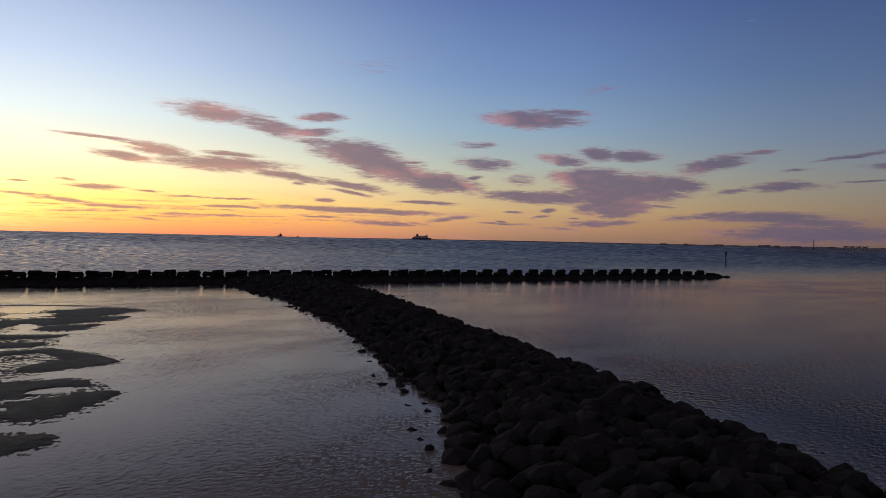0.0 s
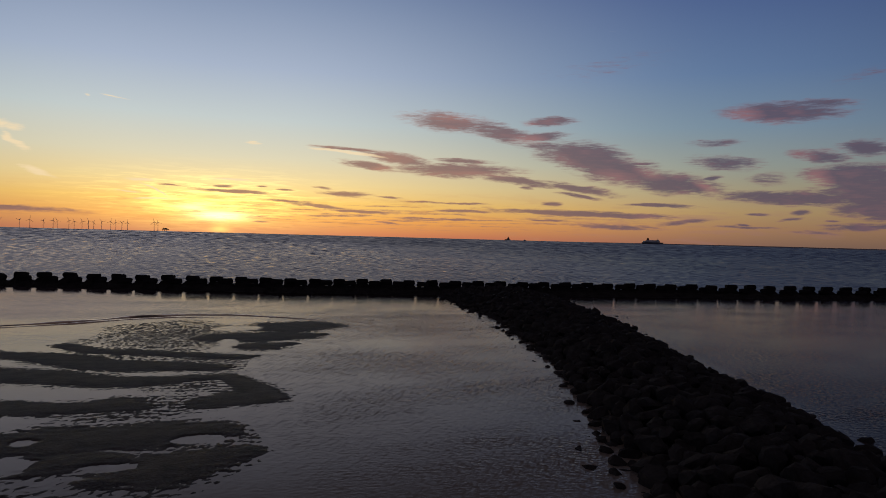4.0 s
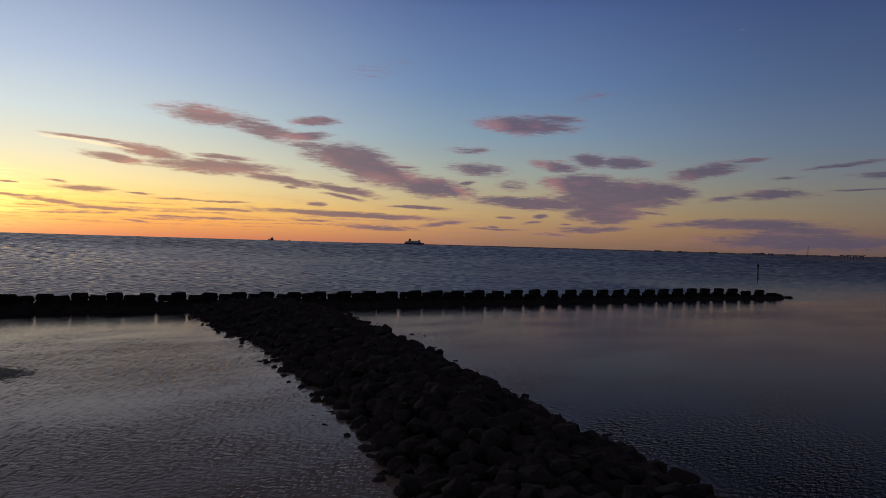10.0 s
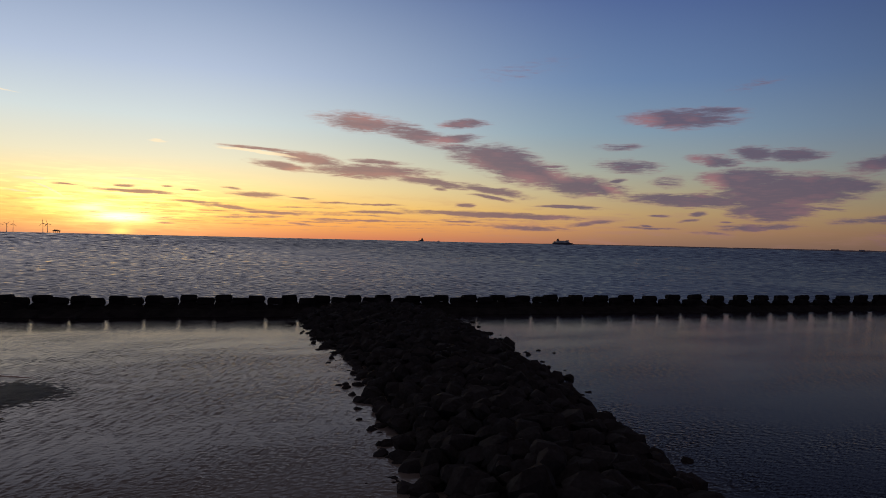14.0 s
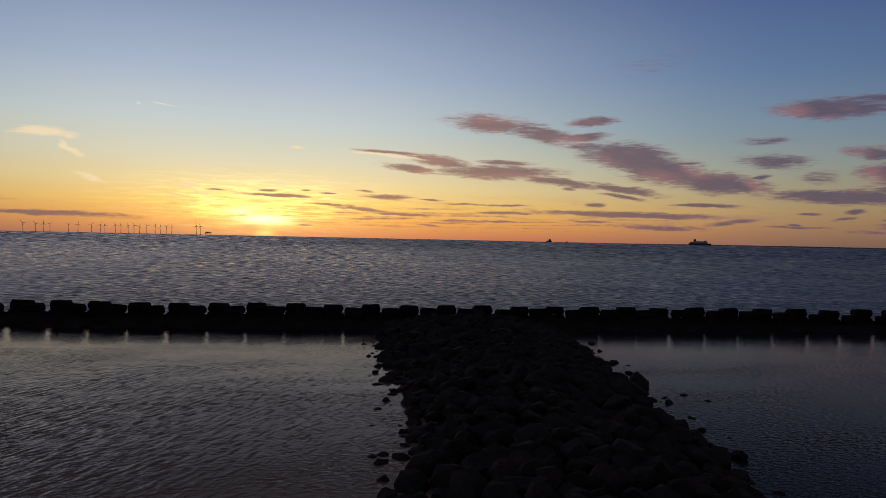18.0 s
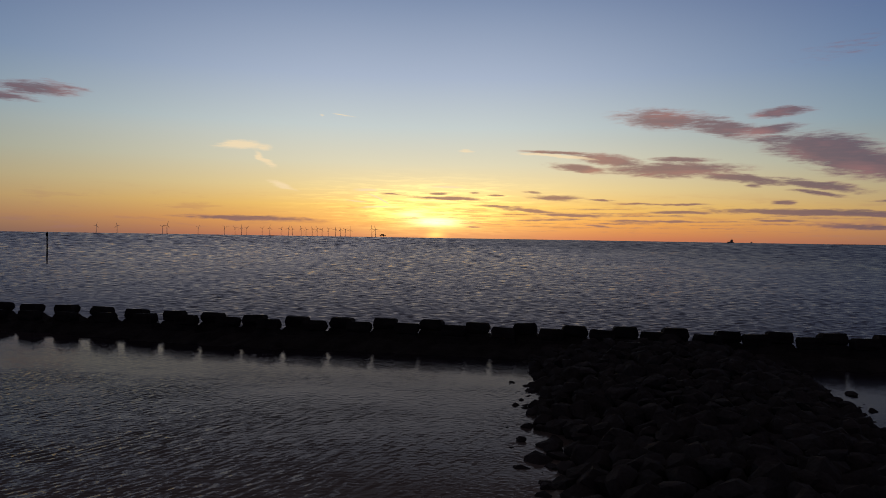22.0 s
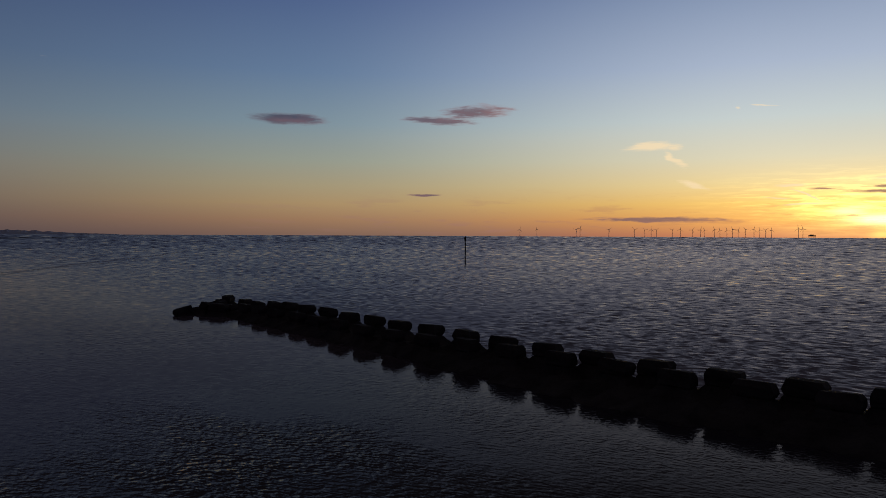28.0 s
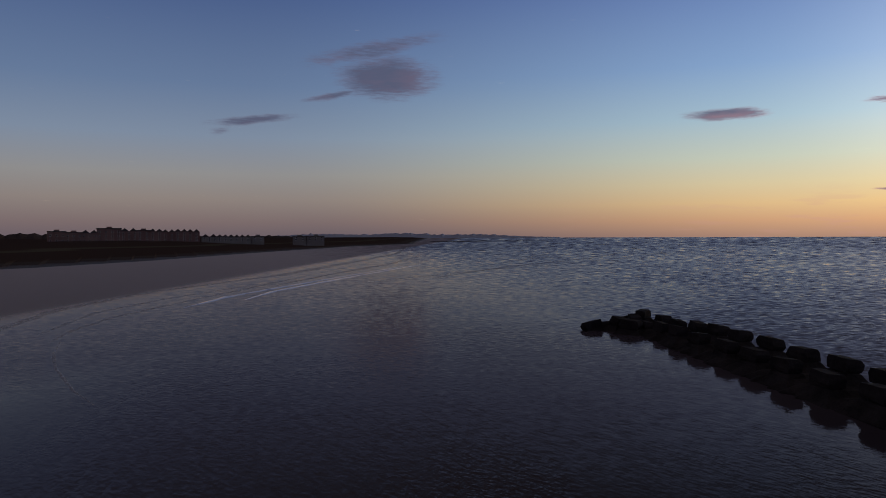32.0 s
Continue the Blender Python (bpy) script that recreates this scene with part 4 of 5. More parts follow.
def unit_mesh(seed):
    """A precast unit: a six-sided block lying on two pads over a broad sloping foot."""
    rng = random.Random(seed)
    bm = bmesh.new()

    def prism(half, depths):
        outline = list(half) + [(-x, z) for x, z in reversed(half)]
        n = len(outline)
        loops = []
        for side in (-1, 1):
            loop = []
            for k, (x, z) in enumerate(outline):
                drop = (0.03 if side < 0 else -0.07) if z > 2 else 0.0
                deep = depths[min(k, n - 1 - k)]
                loop.append(bm.verts.new((x + rng.uniform(-0.06, 0.06), side * deep + rng.uniform(-0.08, 0.08), z + drop + rng.uniform(-0.03, 0.03))))
            loops.append(loop)
        for k in range(n):
            j = (k + 1) % n
            bm.faces.new((loops[0][k], loops[0][j], loops[1][j], loops[1][k]))
        for a in range(n // 2 - 1):
            for loop in loops:
                bm.faces.new((loop[a], loop[a + 1], loop[n - 2 - a], loop[n - 1 - a]))

    prism(((1.95, -1.4), (1.9, 0.45), (1.16, 0.98), (0.97, 1.28)), (1.4, 1.25, 0.66, 0.5))
    prism(((0.94, 1.33), (1.02, 1.60), (1.0, 1.88), (0.86, 2.17)), (0.5, 0.52, 0.52, 0.48))
    for x in (-0.58, 0.58):
        box(bm, x - 0.3, x + 0.3, -0.4, 0.4, 1.2, 1.42)
    bmesh.ops.recalc_face_normals(bm, faces=bm.faces[:])
    bmesh.ops.bevel(bm, geom=[e for e in bm.edges if e.is_manifold], offset=0.02, segments=1, affect="EDGES")
    me = bpy.data.meshes.new("armour_unit")
    bm.to_mesh(me)
    bm.free()
    me.materials.append(CONCRETE)
    return me


UNITS = [unit_mesh(s) for s in range(9)]
rng = random.Random(5)
s, k = 0.6, 0
while s < LENGTH - 0.5:
    x, y, turn = along(s)
    row = 0.0 if k % 2 == 0 else -np.interp(x, (-36, -22, 52, 66), (2.5, 1.0, 1.0, 1.7))
    n = Vector((-math.sin(radians(turn)), math.cos(radians(turn)), 0))
    ob = new("armour_unit", UNITS[rng.randrange(9)])
    low = 0.0 if s > 10 and s < LENGTH - 8 else -rng.uniform(0.1, 0.9)
    ob.matrix_world = Matrix.Translation((x + n.x * row + rng.uniform(-0.12, 0.12), y + n.y * row + rng.uniform(-0.15, 0.15), rng.uniform(-0.08, 0.08) + low - (np.interp(x, (-34, -22, 52, 66), (0.35, 0.18, 0.18, 0.5)) if k % 2 else -0.02))) @ pose(0, 0, 0, rng.uniform(-3, 3), rng.uniform(-3, 3), turn + rng.uniform(-5, 5))
    tagged(ob, "dark weed-stained waisted concrete armour unit standing in the sea", "concrete block", "breakwater units")
    s += 2.03
    k += 1

# tumbled units at the west tip
for x, y, z, tilt in ((-70.6, 83.2, -1.1, 14), (-70.2, 85.4, -0.8, -9), (-68.8, 86.8, -0.5, 8), (-71.2, 87.6, -0.9, 20), (-67.4, 85.0, -0.7, 5), (-69.6, 88.4, -0.15, 4), (-72.2, 85.2, -1.5, 12), (134.6, 48.6, -1.0, 12), (136.4, 48.0, -1.5, -10), (138.2, 47.6, -1.7, 15)):
    ob = new("armour_unit", UNITS[int(y * 10) % 6])
    ob.matrix_world = pose(x, y, z, tilt, tilt * 0.7, x * 37)
    tagged(ob, "half-sunk tumbled concrete armour unit at the tip of the breakwater", "concrete block", "breakwater units")

# low sill that the units stand on
sv, sf = [], []
pts = [along(i * LENGTH / 300) for i in range(301)]
for x, y, turn in pts:
    n = Vector((-math.sin(radians(turn)), math.cos(radians(turn)), 0))
    foot = np.interp(x, (-30, -15, 22, 40), (0.0, 0.9, 1.2, 0.9))
    ragged = 0.9 * noise.noise(Vector((x * 0.9, y * 0.9, 3.0))) + 0.4 * noise.noise(Vector((x * 2.3, y * 2.3, 8.0)))
    for off_, z in ((-4.5 - foot, -1.2), (-3.8 - foot, 0.05), (-2.8, 0.62), (0.0, 0.7), (0.9, 0.1), (1.8, -1.2)):
        side = ragged if off_ < -3 else 0.0
        sv.append((x + n.x * (off_ + side), y + n.y * (off_ + side), z + 0.35 * noise.noise(Vector((x * 1.3, y * 1.3, off_)))))
for i in range(300):
    for j in range(5):
        sf.append((i * 6 + j, i * 6 + j + 1, i * 6 + j + 7, i * 6 + j + 6))
tagged(new("sill", mesh_from("sill", sv, sf, CONCRETE)), "low rubble sill under the concrete breakwater units", "breakwater", kind="structure")

# ---- marker posts ----


def marker_post(x, y, height, lean):
    post = empty("marker_post", pose(x, y, 0, lean, lean * 0.4, 0), "tall dark timber marker post standing in the sea", "post", "marker posts")
    part("shaft", tube([(0, 0, -2), (0.05, 0, height * 0.5), (0, 0.05, height)], [0.24, 0.21, 0.19]), TIMBER, post)
    part("topmark", tube([(0, 0, height - 1.5), (0, 0, height - 1.3), (0, 0, height - 0.5), (0, 0, height - 0.3)], [0.2, 0.34, 0.34, 0.2]), TIMBER, post, "dark cylindrical topmark")
    return post


marker_post(-123.8, 235.3, 9.0, 0.6)
marker_post(243.0, 109.6, 6.0, -0.5)

# ---- offshore wind farm ----


def blade_mesh(length):
    bm = bmesh.new()
    secs = []
    for s, w in ((0, 0.7), (0.18, 1.1), (0.5, 0.8), (1.0, 0.25)):
        z = s * length
        secs.append([bm.verts.new(p) for p in ((-w, 0, z), (0, -0.3 * w, z), (w, 0, z), (0, 0.3 * w, z))])
    for a, b in zip(secs, secs[1:]):
        for k in range(4):
            bm.faces.new((a[k], a[(k + 1) % 4], b[(k + 1) % 4], b[k]))
    bm.faces.new(secs[0][::-1])
    bm.faces.new(secs[-1])
    return bm


def wind_turbine():
    t = empty("wind_turbine", pose(0, 0, 0), "pale grey three-bladed offshore wind turbine far out at sea", "wind turbine", "wind farm")
    part("tower", tube([(0, 0, -3), (0, 0, 20), (0, 0, 45)], [1.35, 1.1, 0.8], 10), TURBINE, t)
    part("platform", tube([(0, 0, 4), (0, 0, 5)], [2.8, 2.8], 10), STEEL, t, "steel work platform")
    part("nacelle", boxed((-1.3, 1.3, -2.5, 4, 44.2, 46.8, 0.2)), TURBINE, t)
    hub = part("hub", tube([(0, -3.8, 45.5), (0, -2.4, 45.5)], [0.6, 1.1], 8), TURBINE, t)
    for k in range(3):
        b = part("blade", blade_mesh(21), TURBINE, hub)
        b.matrix_local = pose(0, -3.1, 45.5, 0, 120 * k + 20, 0)
    return t


first = wind_turbine()
first.matrix_world = at(-21.4, 3700)
rng = random.Random(8)
for heading, far_off in ((-26.3, 4700), (-24.9, 4300), (-21.7, 4500), (-19.1, 4600), (-17.1, 4300), (-16.3, 4700), (-15.8, 4500), (-15.4, 4700), (-14.2, 4600), (-13.6, 4200), (-12.7, 4700), (-12.1, 4400), (-11.8, 4700), (-11.1, 4200), (-10.7, 4700), (-10.2, 4500), (-9.8, 4200), (-9.4, 4700), (-8.9, 4300), (-8.3, 4100), (-7.9, 4600), (-7.5, 4400), (-7.1, 4500), (-5.3, 3600), (-5.0, 3800)):
    t = copy_thing(first, at(heading, far_off, 0, rng.uniform(-25, 25)))
    for b in t.children_recursive:
        if b.name.startswith("hub"):
            b.matrix_local = Matrix.Translation((0, 0, 45.5)) @ pose(0, 0, 0, 0, rng.uniform(0, 120), 0) @ Matrix.Translation((0, 0, -45.5))

# ---- ships ----
station = empty("offshore_substation", at(-4.4, 4300), "dark steel offshore substation platform on legs", "platform")
part("deck", boxed((-19, 19, -8, 8, 9, 15)), STEEL, station)
part("housing", boxed((-12, 8, -6, 6, 15, 19)), STEEL, station)
for x in (-15, -5, 5, 15):
    part("leg", tube([(x, 0, -3), (x, 0, 9)], [1.2, 1.2]), STEEL, station)

ferry = empty("ferry", at(35.4, 4300, 0, 8), "white passenger ferry with a dark blue hull and red funnel", "ship")


def hull(length, beam, depth, rake):
    bm = bmesh.new()
    secs = []
    for s, w in ((-0.5, 0.8), (-0.3, 1), (0.15, 1), (0.38, 0.62), (0.5, 0.05)):
        x = s * length
        secs.append([bm.verts.new(p) for p in ((x, -w * beam / 2, depth), (x - rake * (s > 0.3), -w * beam * 0.4, -2), (x - rake * (s > 0.3), w * beam * 0.4, -2), (x, w * beam / 2, depth))])
    for a, b in zip(secs, secs[1:]):
        for k in range(4):
            bm.faces.new((a[k], b[k], b[(k + 1) % 4], a[(k + 1) % 4]))
    bm.faces.new(secs[0])
    bm.faces.new(secs[-1][::-1])
    bmesh.ops.recalc_face_normals(bm, faces=bm.faces[:])
    return bm


part("hull", hull(128, 20, 11, 6), SHIP_BLUE, ferry, "dark blue hull")
part("superstructure", boxed((-58, 42, -9, 9, 11, 19, 0.6)), SHIP_WHITE, ferry, "white superstructure")
part("upper_deck", boxed((-40, 36, -8, 8, 19, 24, 0.8)), SHIP_WHITE, ferry)
part("bridge", boxed((22, 38, -9, 9, 24, 28, 0.8)), SHIP_WHITE, ferry)
part("funnel", boxed((-36, -22, -4, 4, 24, 36, 1.2)), SHIP_RED, ferry, "red funnel")
part("mast", tube([(28, 0, 28), (28, 0, 37)], [0.7, 0.4]), STEEL, ferry)

coaster = empty("supply_ship", at(23.55, 4400, 0, 40), "small dark workboat far out on the horizon", "ship")
part("hull", hull(44, 11, 6, 3), STEEL, coaster)
part("deckhouse", boxed((-2, 12, -4, 4, 6, 14, 0.4)), STEEL, coaster)
part("bridge", boxed((2, 10, -4, 4, 14, 19, 0.6)), STEEL, coaster)
part("mast", tube([(6, 0, 19), (6, 0, 29)], [0.6, 0.3]), STEEL, coaster)
part("crane", tube([(-12, 0, 6), (-14, 0, 18)], [0.8, 0.4]), STEEL, coaster)
buoy_ship = empty("fishing_boat", at(25.0, 4500, 0, 10), "tiny dark fishing boat on the horizon", "boat")
part("hull", hull(14, 5, 3, 1.5), STEEL, buoy_ship)
part("wheelhouse", boxed((-2, 3, -1.6, 1.6, 3, 7, 0.3)), STEEL, buoy_ship)

# ---- far coasts ----


def coast(name, h0, h1, distance, heights, depth, material, label, category, seed, steps=80):
    """A strip of low land seen edge on, with an uneven skyline."""
    v, f = [], []
    for i in range(steps + 1):
        s = i / steps
        h = np.interp(s, np.linspace(0, 1, len(heights)), heights) * (1 + 0.35 * noise.noise(Vector((s * steps * 0.5, seed, 0))) + 0.2 * noise.noise(Vector((s * steps * 1.7, seed, 5))))
        d = distance if not isinstance(distance, tuple) else distance[0] + (distance[1] - distance[0]) * s
        a = radians(h0 + (h1 - h0) * s)
        for dd, z in ((0, -1), (depth * 0.2, h * 0.5), (depth * 0.5, h), (depth, -1)):
            v.append(((d + dd) * math.sin(a), 30 + (d + dd) * math.cos(a), z))
    for i in range(steps):
        for j in range(3):
            f.append((i * 4 + j, i * 4 + j + 1, i * 4 + j + 5, i * 4 + j + 4))
    return tagged(new(name, mesh_from(name, v, f, material)), label, category, kind="structure")


coast("backdrop_north_shore", 29, 90, (4500, 3600), (0.5, 4, 6, 6.5, 7, 8, 9, 11, 11, 10), 300, HAZE_TINTED_LAND, "low dark far shore across the estuary", "coast", 3, 160)
coast("backdrop_headland", 31.2, 39.5, 4550, (0.5, 3, 3, 2), 200, HAZE_TINTED_LAND, "faint low headland behind the ferry", "coast", 6, 30)
coast("backdrop_dock_arm", 62.5, 95, (1600, 1250), (0.5, 3, 3.5, 3.5, 4, 4), 60, HAZE_TINTED_LAND, "low dark dock wall across the water", "pier", 9, 80)
coast("backdrop_hills", -84, -58, 4600, (6, 20, 30, 24, 34, 22, 26, 10, 3), 250, HILL, "faint hills on the horizon, painted pale blue for haze", "hill", 12, 120)
coast("backdrop_sand_bar", -68.5, -58.5, (1250, 1400), (1.0, 1.4, 1.2, 0.4), 30, FAR_LAND, "thin dark rock groyne running out to sea", "groyne", 15, 40)
coast("backdrop_west_land", -101, -74.5, (1500, 2600), (17, 18, 17, 15, 13, 12, 14, 8, 2), 250, FAR_LAND, "dark wooded land behind the beach", "coast", 17, 120)

mast = empty("radio_mast", at(66.4, 3300), "thin steel lattice radio mast on the far shore", "mast")
part("shaft", tube([(0, 0, 0), (0, 0, 46)], [1.4, 0.9]), STEEL, mast)
for k in range(3):
    part("stay", tube([(0, 0, 40), (14 * math.cos(k * 2.1), 14 * math.sin(k * 2.1), 3)], [0.25, 0.25], 4), STEEL, mast)


def dock_crane(heading, distance, height):
    c = empty("dock_crane", at(heading, distance), "dark steel dock crane on the far quay", "crane", "dock cranes")
    for x in (-5, 5):
        for y_ in (-4, 4):
            part("leg", tube([(x, y_, 0), (x * 0.8, y_ * 0.8, height * 0.7)], [0.9, 0.7], 6), STEEL, c)
    part("cab", boxed((-6, 6, -5, 5, height * 0.7, height * 0.85)), STEEL, c)
    part("jib", tube([(-8, 0, height * 0.86), (9, 0, height)], [1.0, 0.6], 6), STEEL, c)
    return c


for heading in (69.0, 69.4, 69.8, 70.2):
    dock_crane(heading, 2300, 13)
dock_crane(75, 2200, 16)


def shed(heading, distance, w, h, z, d=14.0, eye=(0.0, 30.0)):
    b = empty("warehouse", at(heading, distance, z, 0, eye), "low dark dockside shed on the far shore", "building", "far sheds")
    part("wall", boxed((-w / 2, w / 2, -d / 2, d / 2, -3, h)), HAZE_TINTED_LAND, b)
    bm = bmesh.new()
    vs = [bm.verts.new(p) for p in ((-w / 2, -d / 2 - 0.5, h), (w / 2, -d / 2 - 0.5, h), (w / 2, d / 2 + 0.5, h), (-w / 2, d / 2 + 0.5, h), (-w / 2, 0, h + 3), (w / 2, 0, h + 3))]
    for fc in ((0, 1, 5, 4), (2, 3, 4, 5), (0, 4, 3), (1, 2, 5), (3, 2, 1, 0)):
        bm.faces.new([vs[i] for i in fc])
    part("roof", bm, HAZE_TINTED_LAND, b)
    return b


for heading, w, h in ((55.6, 30, 9), (57.3, 22, 10), (59.8, 40, 9), (62.9, 34, 14), (63.3, 18, 20), (63.9, 26, 12), (65.2, 40, 9), (67.6, 30, 10), (71.6, 50, 14), (73.0, 40, 12)):
    shed(heading, 3350, w, h * 0.25, 5)

# ---- seafront buildings behind the beach ----
EYE = (-11.5, 42.0)


def apartment_block(heading, distance, width, height, gables, wall_material, label):
    """A block with storeys of windows and a gabled or flat roof, facing the sea."""
    z, d = 5.6, 12.0
    b = empty("apartment_block", at(heading, distance, z, 0, EYE), label, "building", "seafront buildings")
    wall = part("wall", boxed((-width / 2, width / 2, -d / 2, d / 2, -4, height)), wall_material, b)
    n = max(2, int(width / 4.2))
    storeys = max(2, int(height / 3.0))
    for i in range(n):
        for k in range(storeys):
            x, z0 = -width / 2 + (i + 0.5) * width / n, 0.9 + k * (height - 0.6) / storeys
            win = part("window", boxed((x - 0.75, x + 0.75, -d / 2 - 0.12, -d / 2 + 0.1, z0, z0 + 1.5)), SHIP_WHITE, b, "pale window frame")
            part("pane", boxed((x - 0.62, x + 0.62, -d / 2 - 0.15, -d / 2 - 0.1, z0 + 0.12, z0 + 1.38)), GLASS, win)
    if gables:
        g = width / gables
        for i in range(gables):
            bm = bmesh.new()
            x0, x1 = -width / 2 + i * g, -width / 2 + (i + 1) * g
            xm = (x0 + x1) / 2
            vs = [bm.verts.new(p) for p in ((x0, -d / 2 - 0.4, height), (x1, -d / 2 - 0.4, height), (xm, -d / 2 - 0.4, height + g * 0.42), (x0, d / 2, height), (x1, d / 2, height), (xm, d / 2, height + g * 0.42))]
            for fc in ((0, 1, 2), (5, 4, 3), (0, 2, 5, 3), (1, 4, 5, 2), (0, 3, 4, 1)):
                bm.faces.new([vs[j] for j in fc])
            part("gable", bm, SLATE, b)
    else:
        part("roof", boxed((-width / 2 - 0.4, width / 2 + 0.4, -d / 2 - 0.4, d / 2 + 0.4, height, height + 0.7)), SLATE, b)
        part("stair_head", boxed((-2, 2, -3, 3, height + 0.7, height + 1.9)), wall_material, b)
    return b


DARK_LABEL = "dark red brick seafront apartment block with gabled slate roofs"
PALE_LABEL = "low pale rendered seafront house row"
for heading, width, height, gables, matl, label in (
    (-97.2, 12, 7, 0, BRICK, "dark brick seafront block with a flat roof"), (-96.1, 12, 6.2, 0, BRICK, "dark brick seafront block with a flat roof"), (-95.05, 11.5, 6, 2, BRICK, DARK_LABEL), (-93.75, 17, 9.5, 0, BRICK, "tall dark brick seafront block with a roof stair head"),
    (-92.4, 12, 7.5, 2, BRICK, DARK_LABEL), (-91.4, 10, 8, 0, BRICK, "dark brick seafront block with a flat roof"), (-90.5, 9.5, 7.5, 2, BRICK, DARK_LABEL), (-89.6, 9.5, 7, 2, BRICK, DARK_LABEL), (-88.7, 9.5, 7.4, 2, BRICK, DARK_LABEL), (-87.8, 9.5, 7.2, 2, BRICK, DARK_LABEL),
    (-86.6, 12, 3.6, 2, RENDERED, PALE_LABEL), (-85.4, 13, 4.0, 3, RENDERED, PALE_LABEL), (-84.1, 13, 3.8, 3, RENDERED, PALE_LABEL), (-82.9, 10, 3.8, 0, RENDERED, PALE_LABEL),
    (-79.6, 11, 3.6, 0, RENDERED, "small white seafront building"), (-78.3, 14, 3.8, 0, RENDERED, "small white seafront building")):
    apartment_block(heading, 640, width * 1.1, height + (1.8 if matl is BRICK else 0.6), gables, matl, label)

# ---- small breakers running up the beach ----
FOAM = surface("sea_foam", (0.50, 0.48, 0.49), (0.80, 0.78, 0.79), 0.7, 0.9, 6.0, 0.02, 0.3)


def lacy(m):
    """Foam torn into lace: water shows between its clumps."""
    nt = m.node_tree
    geo = nt.nodes.new("ShaderNodeNewGeometry")
    lace = nt.nodes.new("ShaderNodeTexNoise")
    lace.inputs["Scale"].default_value, lace.inputs["Detail"].default_value, lace.inputs["Roughness"].default_value = 1.8, 6.0, 0.75
    nt.links.new(geo.outputs["Position"], lace.inputs["Vector"])
    gap = nt.nodes.new("ShaderNodeMapRange")
    nt.links.new(lace.outputs["Fac"], gap.inputs[0])
    for k, v in enumerate((0.40, 0.66, 0.0, 0.80)):
        gap.inputs[k + 1].default_value = v
    clear = nt.nodes.new("ShaderNodeBsdfTransparent")
    mix = nt.nodes.new("ShaderNodeMixShader")
    nt.links.new(gap.outputs[0], mix.inputs[0])
    nt.links.new(clear.outputs[0], mix.inputs[1])
    nt.links.new(nt.nodes["Principled BSDF"].outputs[0], mix.inputs[2])
    nt.links.new(mix.outputs[0], nt.nodes["Material Output"].inputs["Surface"])


lacy(FOAM)


def breaker(points, width, height, steps=6, material=FOAM, label="low line of grey foam where a small wave breaks"):
    """A low curling ridge of foam that follows a bent line."""
    line = []
    for (x0, y0), (x1, y1) in zip(points, points[1:]):
        line += [(x0 + (x1 - x0) * i / steps, y0 + (y1 - y0) * i / steps) for i in range(steps)]
    line.append(points[-1])
    v, f = [], []
    for i, (x, y) in enumerate(line):
        (xa, ya), (xb, yb) = line[max(i - 1, 0)], line[min(i + 1, len(line) - 1)]
        n = Vector((-(yb - ya), xb - xa, 0)).normalized()
        fade = math.sin(math.pi * (i + 0.3) / (len(line) - 0.4)) ** 0.5
        w = width * fade * (0.8 + 0.7 * noise.noise(Vector((x * 0.3, y * 0.3, 1))))
        h = height * fade * (0.8 + 0.6 * noise.noise(Vector((x * 0.4, y * 0.4, 9))))
        for o, z in ((-1.0, -0.03), (-0.35, 0.7 * h), (0.1, h), (0.6, 0.4 * h), (1.0, -0.03)):
            v.append((x + n.x * o * w, y + n.y * o * w, z))
    for i in range(len(line) - 1):
        for j in range(4):
            f.append((i * 5 + j, i * 5 + j + 1, i * 5 + j + 6, i * 5 + j + 5))
    return tagged(new("breaker", mesh_from("breaker", v, f, material, True)), label, "wave", "breakers")


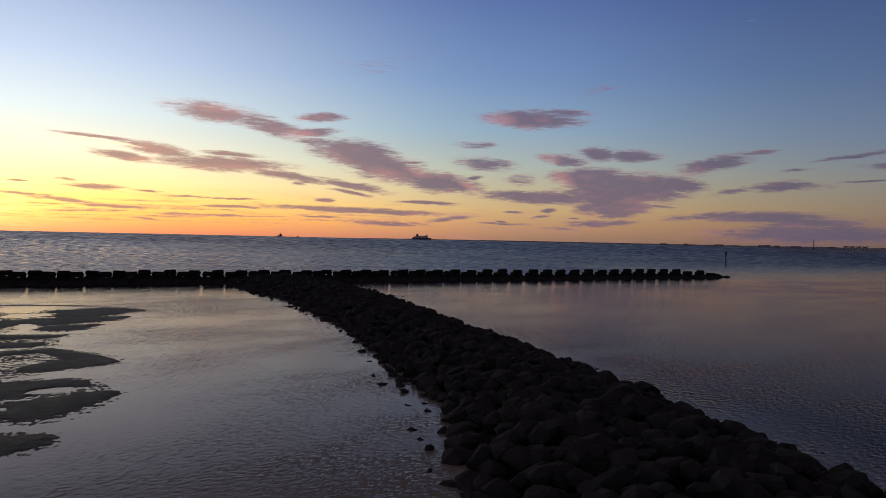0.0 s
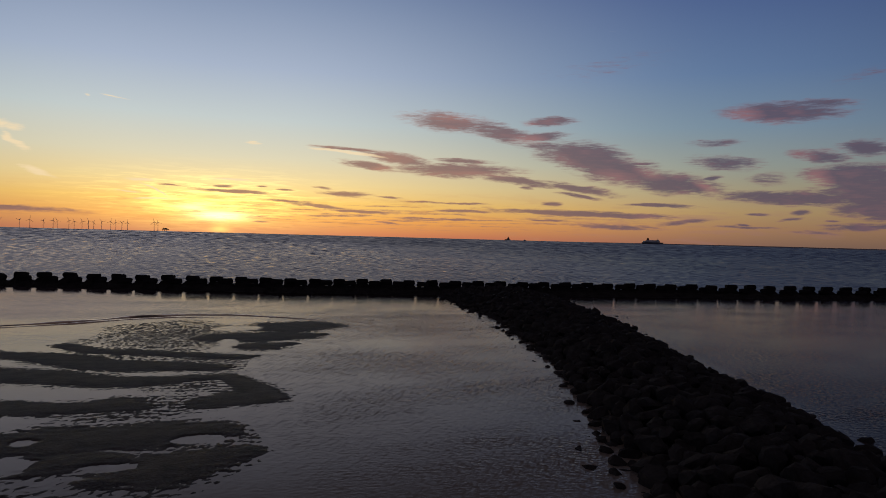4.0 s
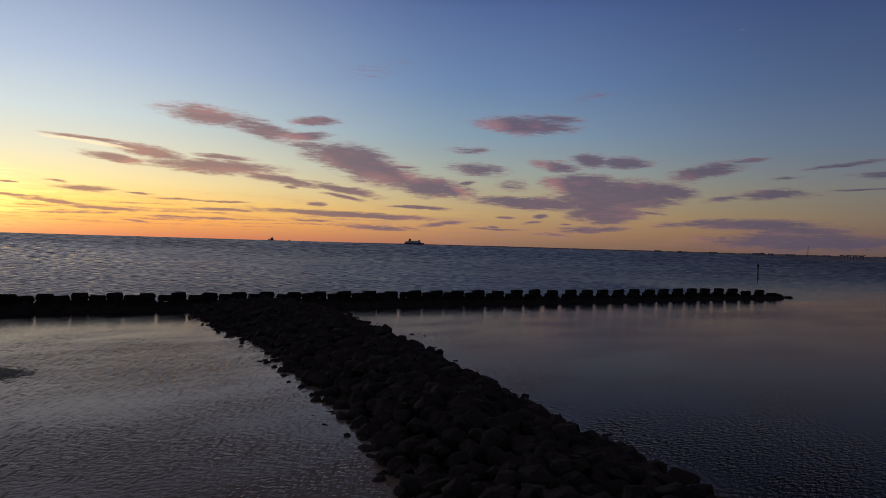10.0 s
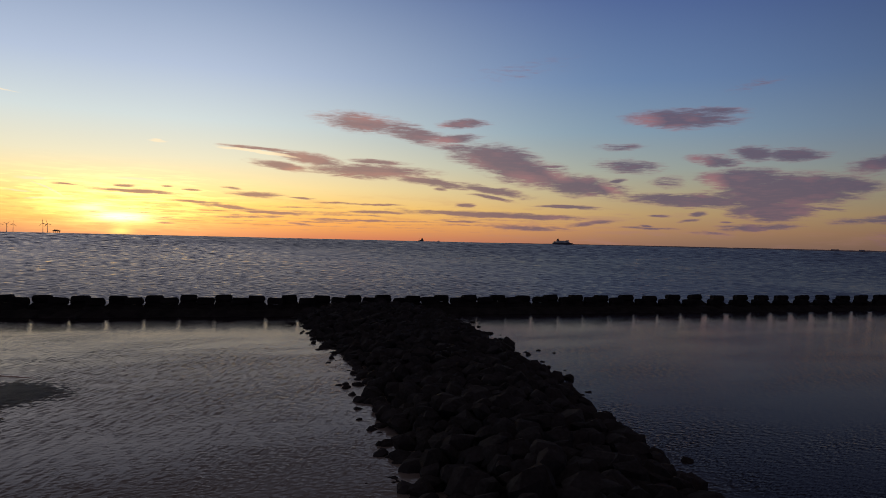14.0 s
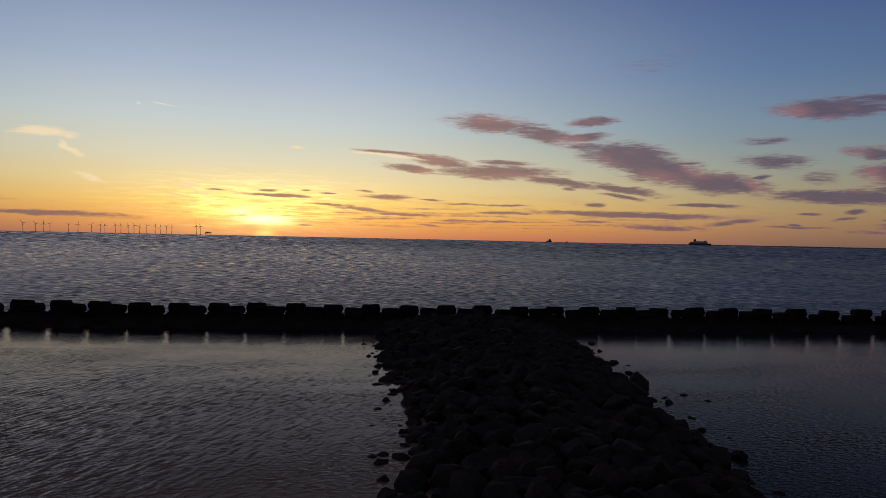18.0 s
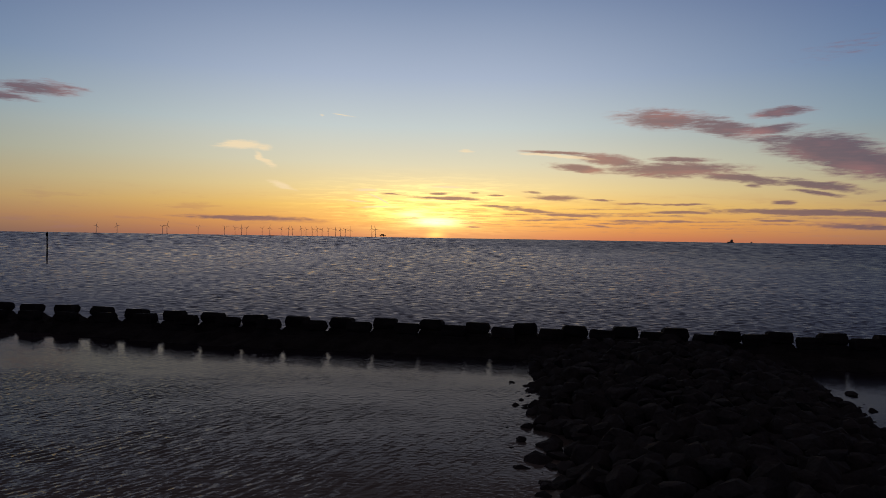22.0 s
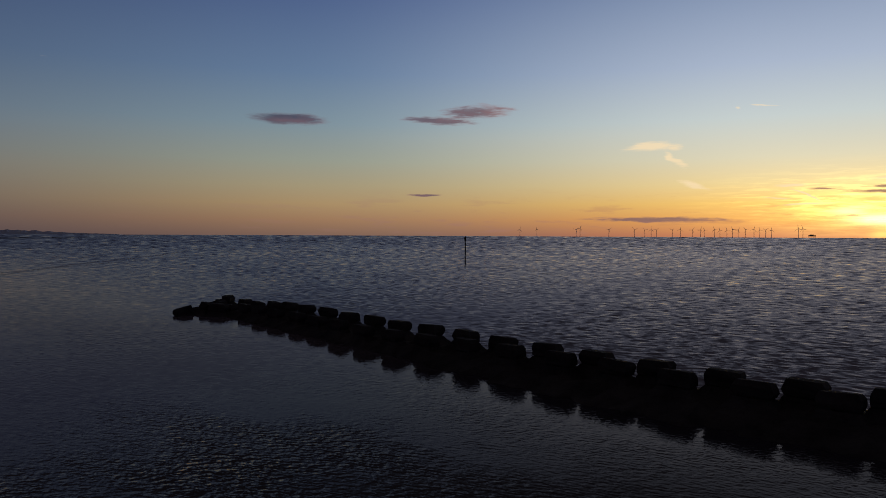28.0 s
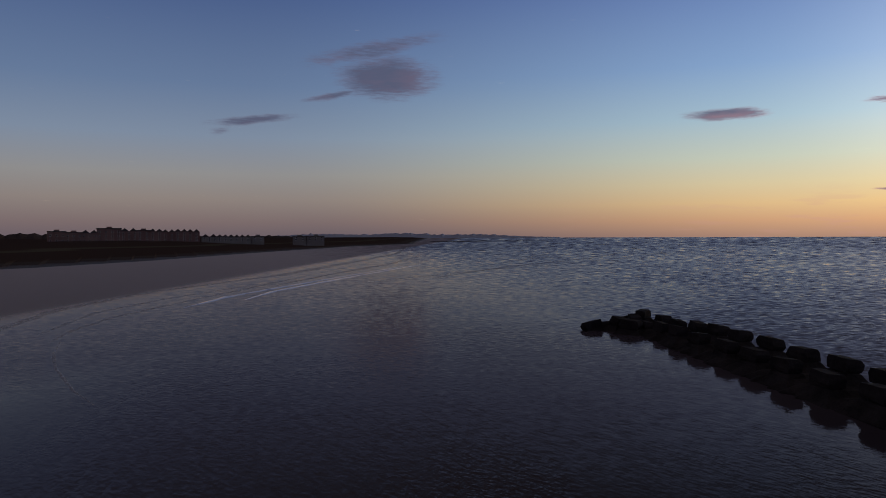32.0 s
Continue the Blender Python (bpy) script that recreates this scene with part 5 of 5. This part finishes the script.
ROLL = "low dark roll of water running towards the beach"
breaker(((-56.0, 38.2), (-60.5, 36.7), (-69.3, 34.6), (-76.3, 33.5), (-84.7, 33.0)), 0.22, 0.04)
for ahead, tall in ((0.0, 0.13), (9.0, 0.11)):
    breaker(((-112 - ahead, 44.5 + ahead), (-128 - ahead, 51.5 + ahead), (-146 - ahead, 63.0 + ahead), (-178 - ahead, 84.0 + ahead), (-226 - ahead, 116.0 + ahead)), 1.1, tall, 8, WATER, ROLL)
breaker(((-84.7, 32.2), (-92.7, 33.2), (-104.0, 36.3), (-117.7, 42.8), (-140.6, 54.4), (-191.0, 79.3), (-324.4, 145.2)), 0.8, 0.06)
breaker(((-86, 24.8), (-96.9, 25.8), (-115.7, 28.7), (-141.1, 38.4), (-165.9, 54.5), (-189.5, 70.3)), 1.5, 0.05)
breaker(((-170, 57), (-189.5, 70.3), (-264.1, 107.4), (-375.0, 161.9), (-598, 246)), 3.0, 0.12)
breaker(((-150, 62), (-190, 84), (-250, 120), (-330, 158)), 1.6, 0.14)
breaker(((-160, 100), (-170.8, 109.6), (-207.6, 144.9), (-234.4, 178.1), (-279.0, 229.7), (-395, 340)), 2.2, 0.12)
breaker(((-152.9, 82.3), (-167.6, 99.3), (-186.3, 123.0), (-223.2, 176.0), (-295, 280)), 1.4, 0.10)
breaker(((-90.7, 30.4), (-110.5, 33.9), (-128.3, 42.4), (-149.4, 55.4), (-185.6, 81.1)), 0.8, 0.05)
breaker(((-214, 134), (-238, 159), (-297, 213), (-385, 301)), 1.6, 0.12)
SWASH = "smooth low ripple of water running over the shoal"
breaker(((-50, 30.2), (-43.7, 32.8), (-39.4, 34.8), (-34.8, 38.0), (-29.5, 39.8), (-23.7, 39.3), (-17.9, 35.9), (-14.5, 33.7)), 0.4, 0.16, 8, WATER, SWASH)
breaker(((-50, 28.6), (-43.7, 31.2), (-39.4, 33.0), (-34.8, 36.0), (-30, 37.6), (-24, 37.2)), 0.35, 0.11, 8, WATER, SWASH)
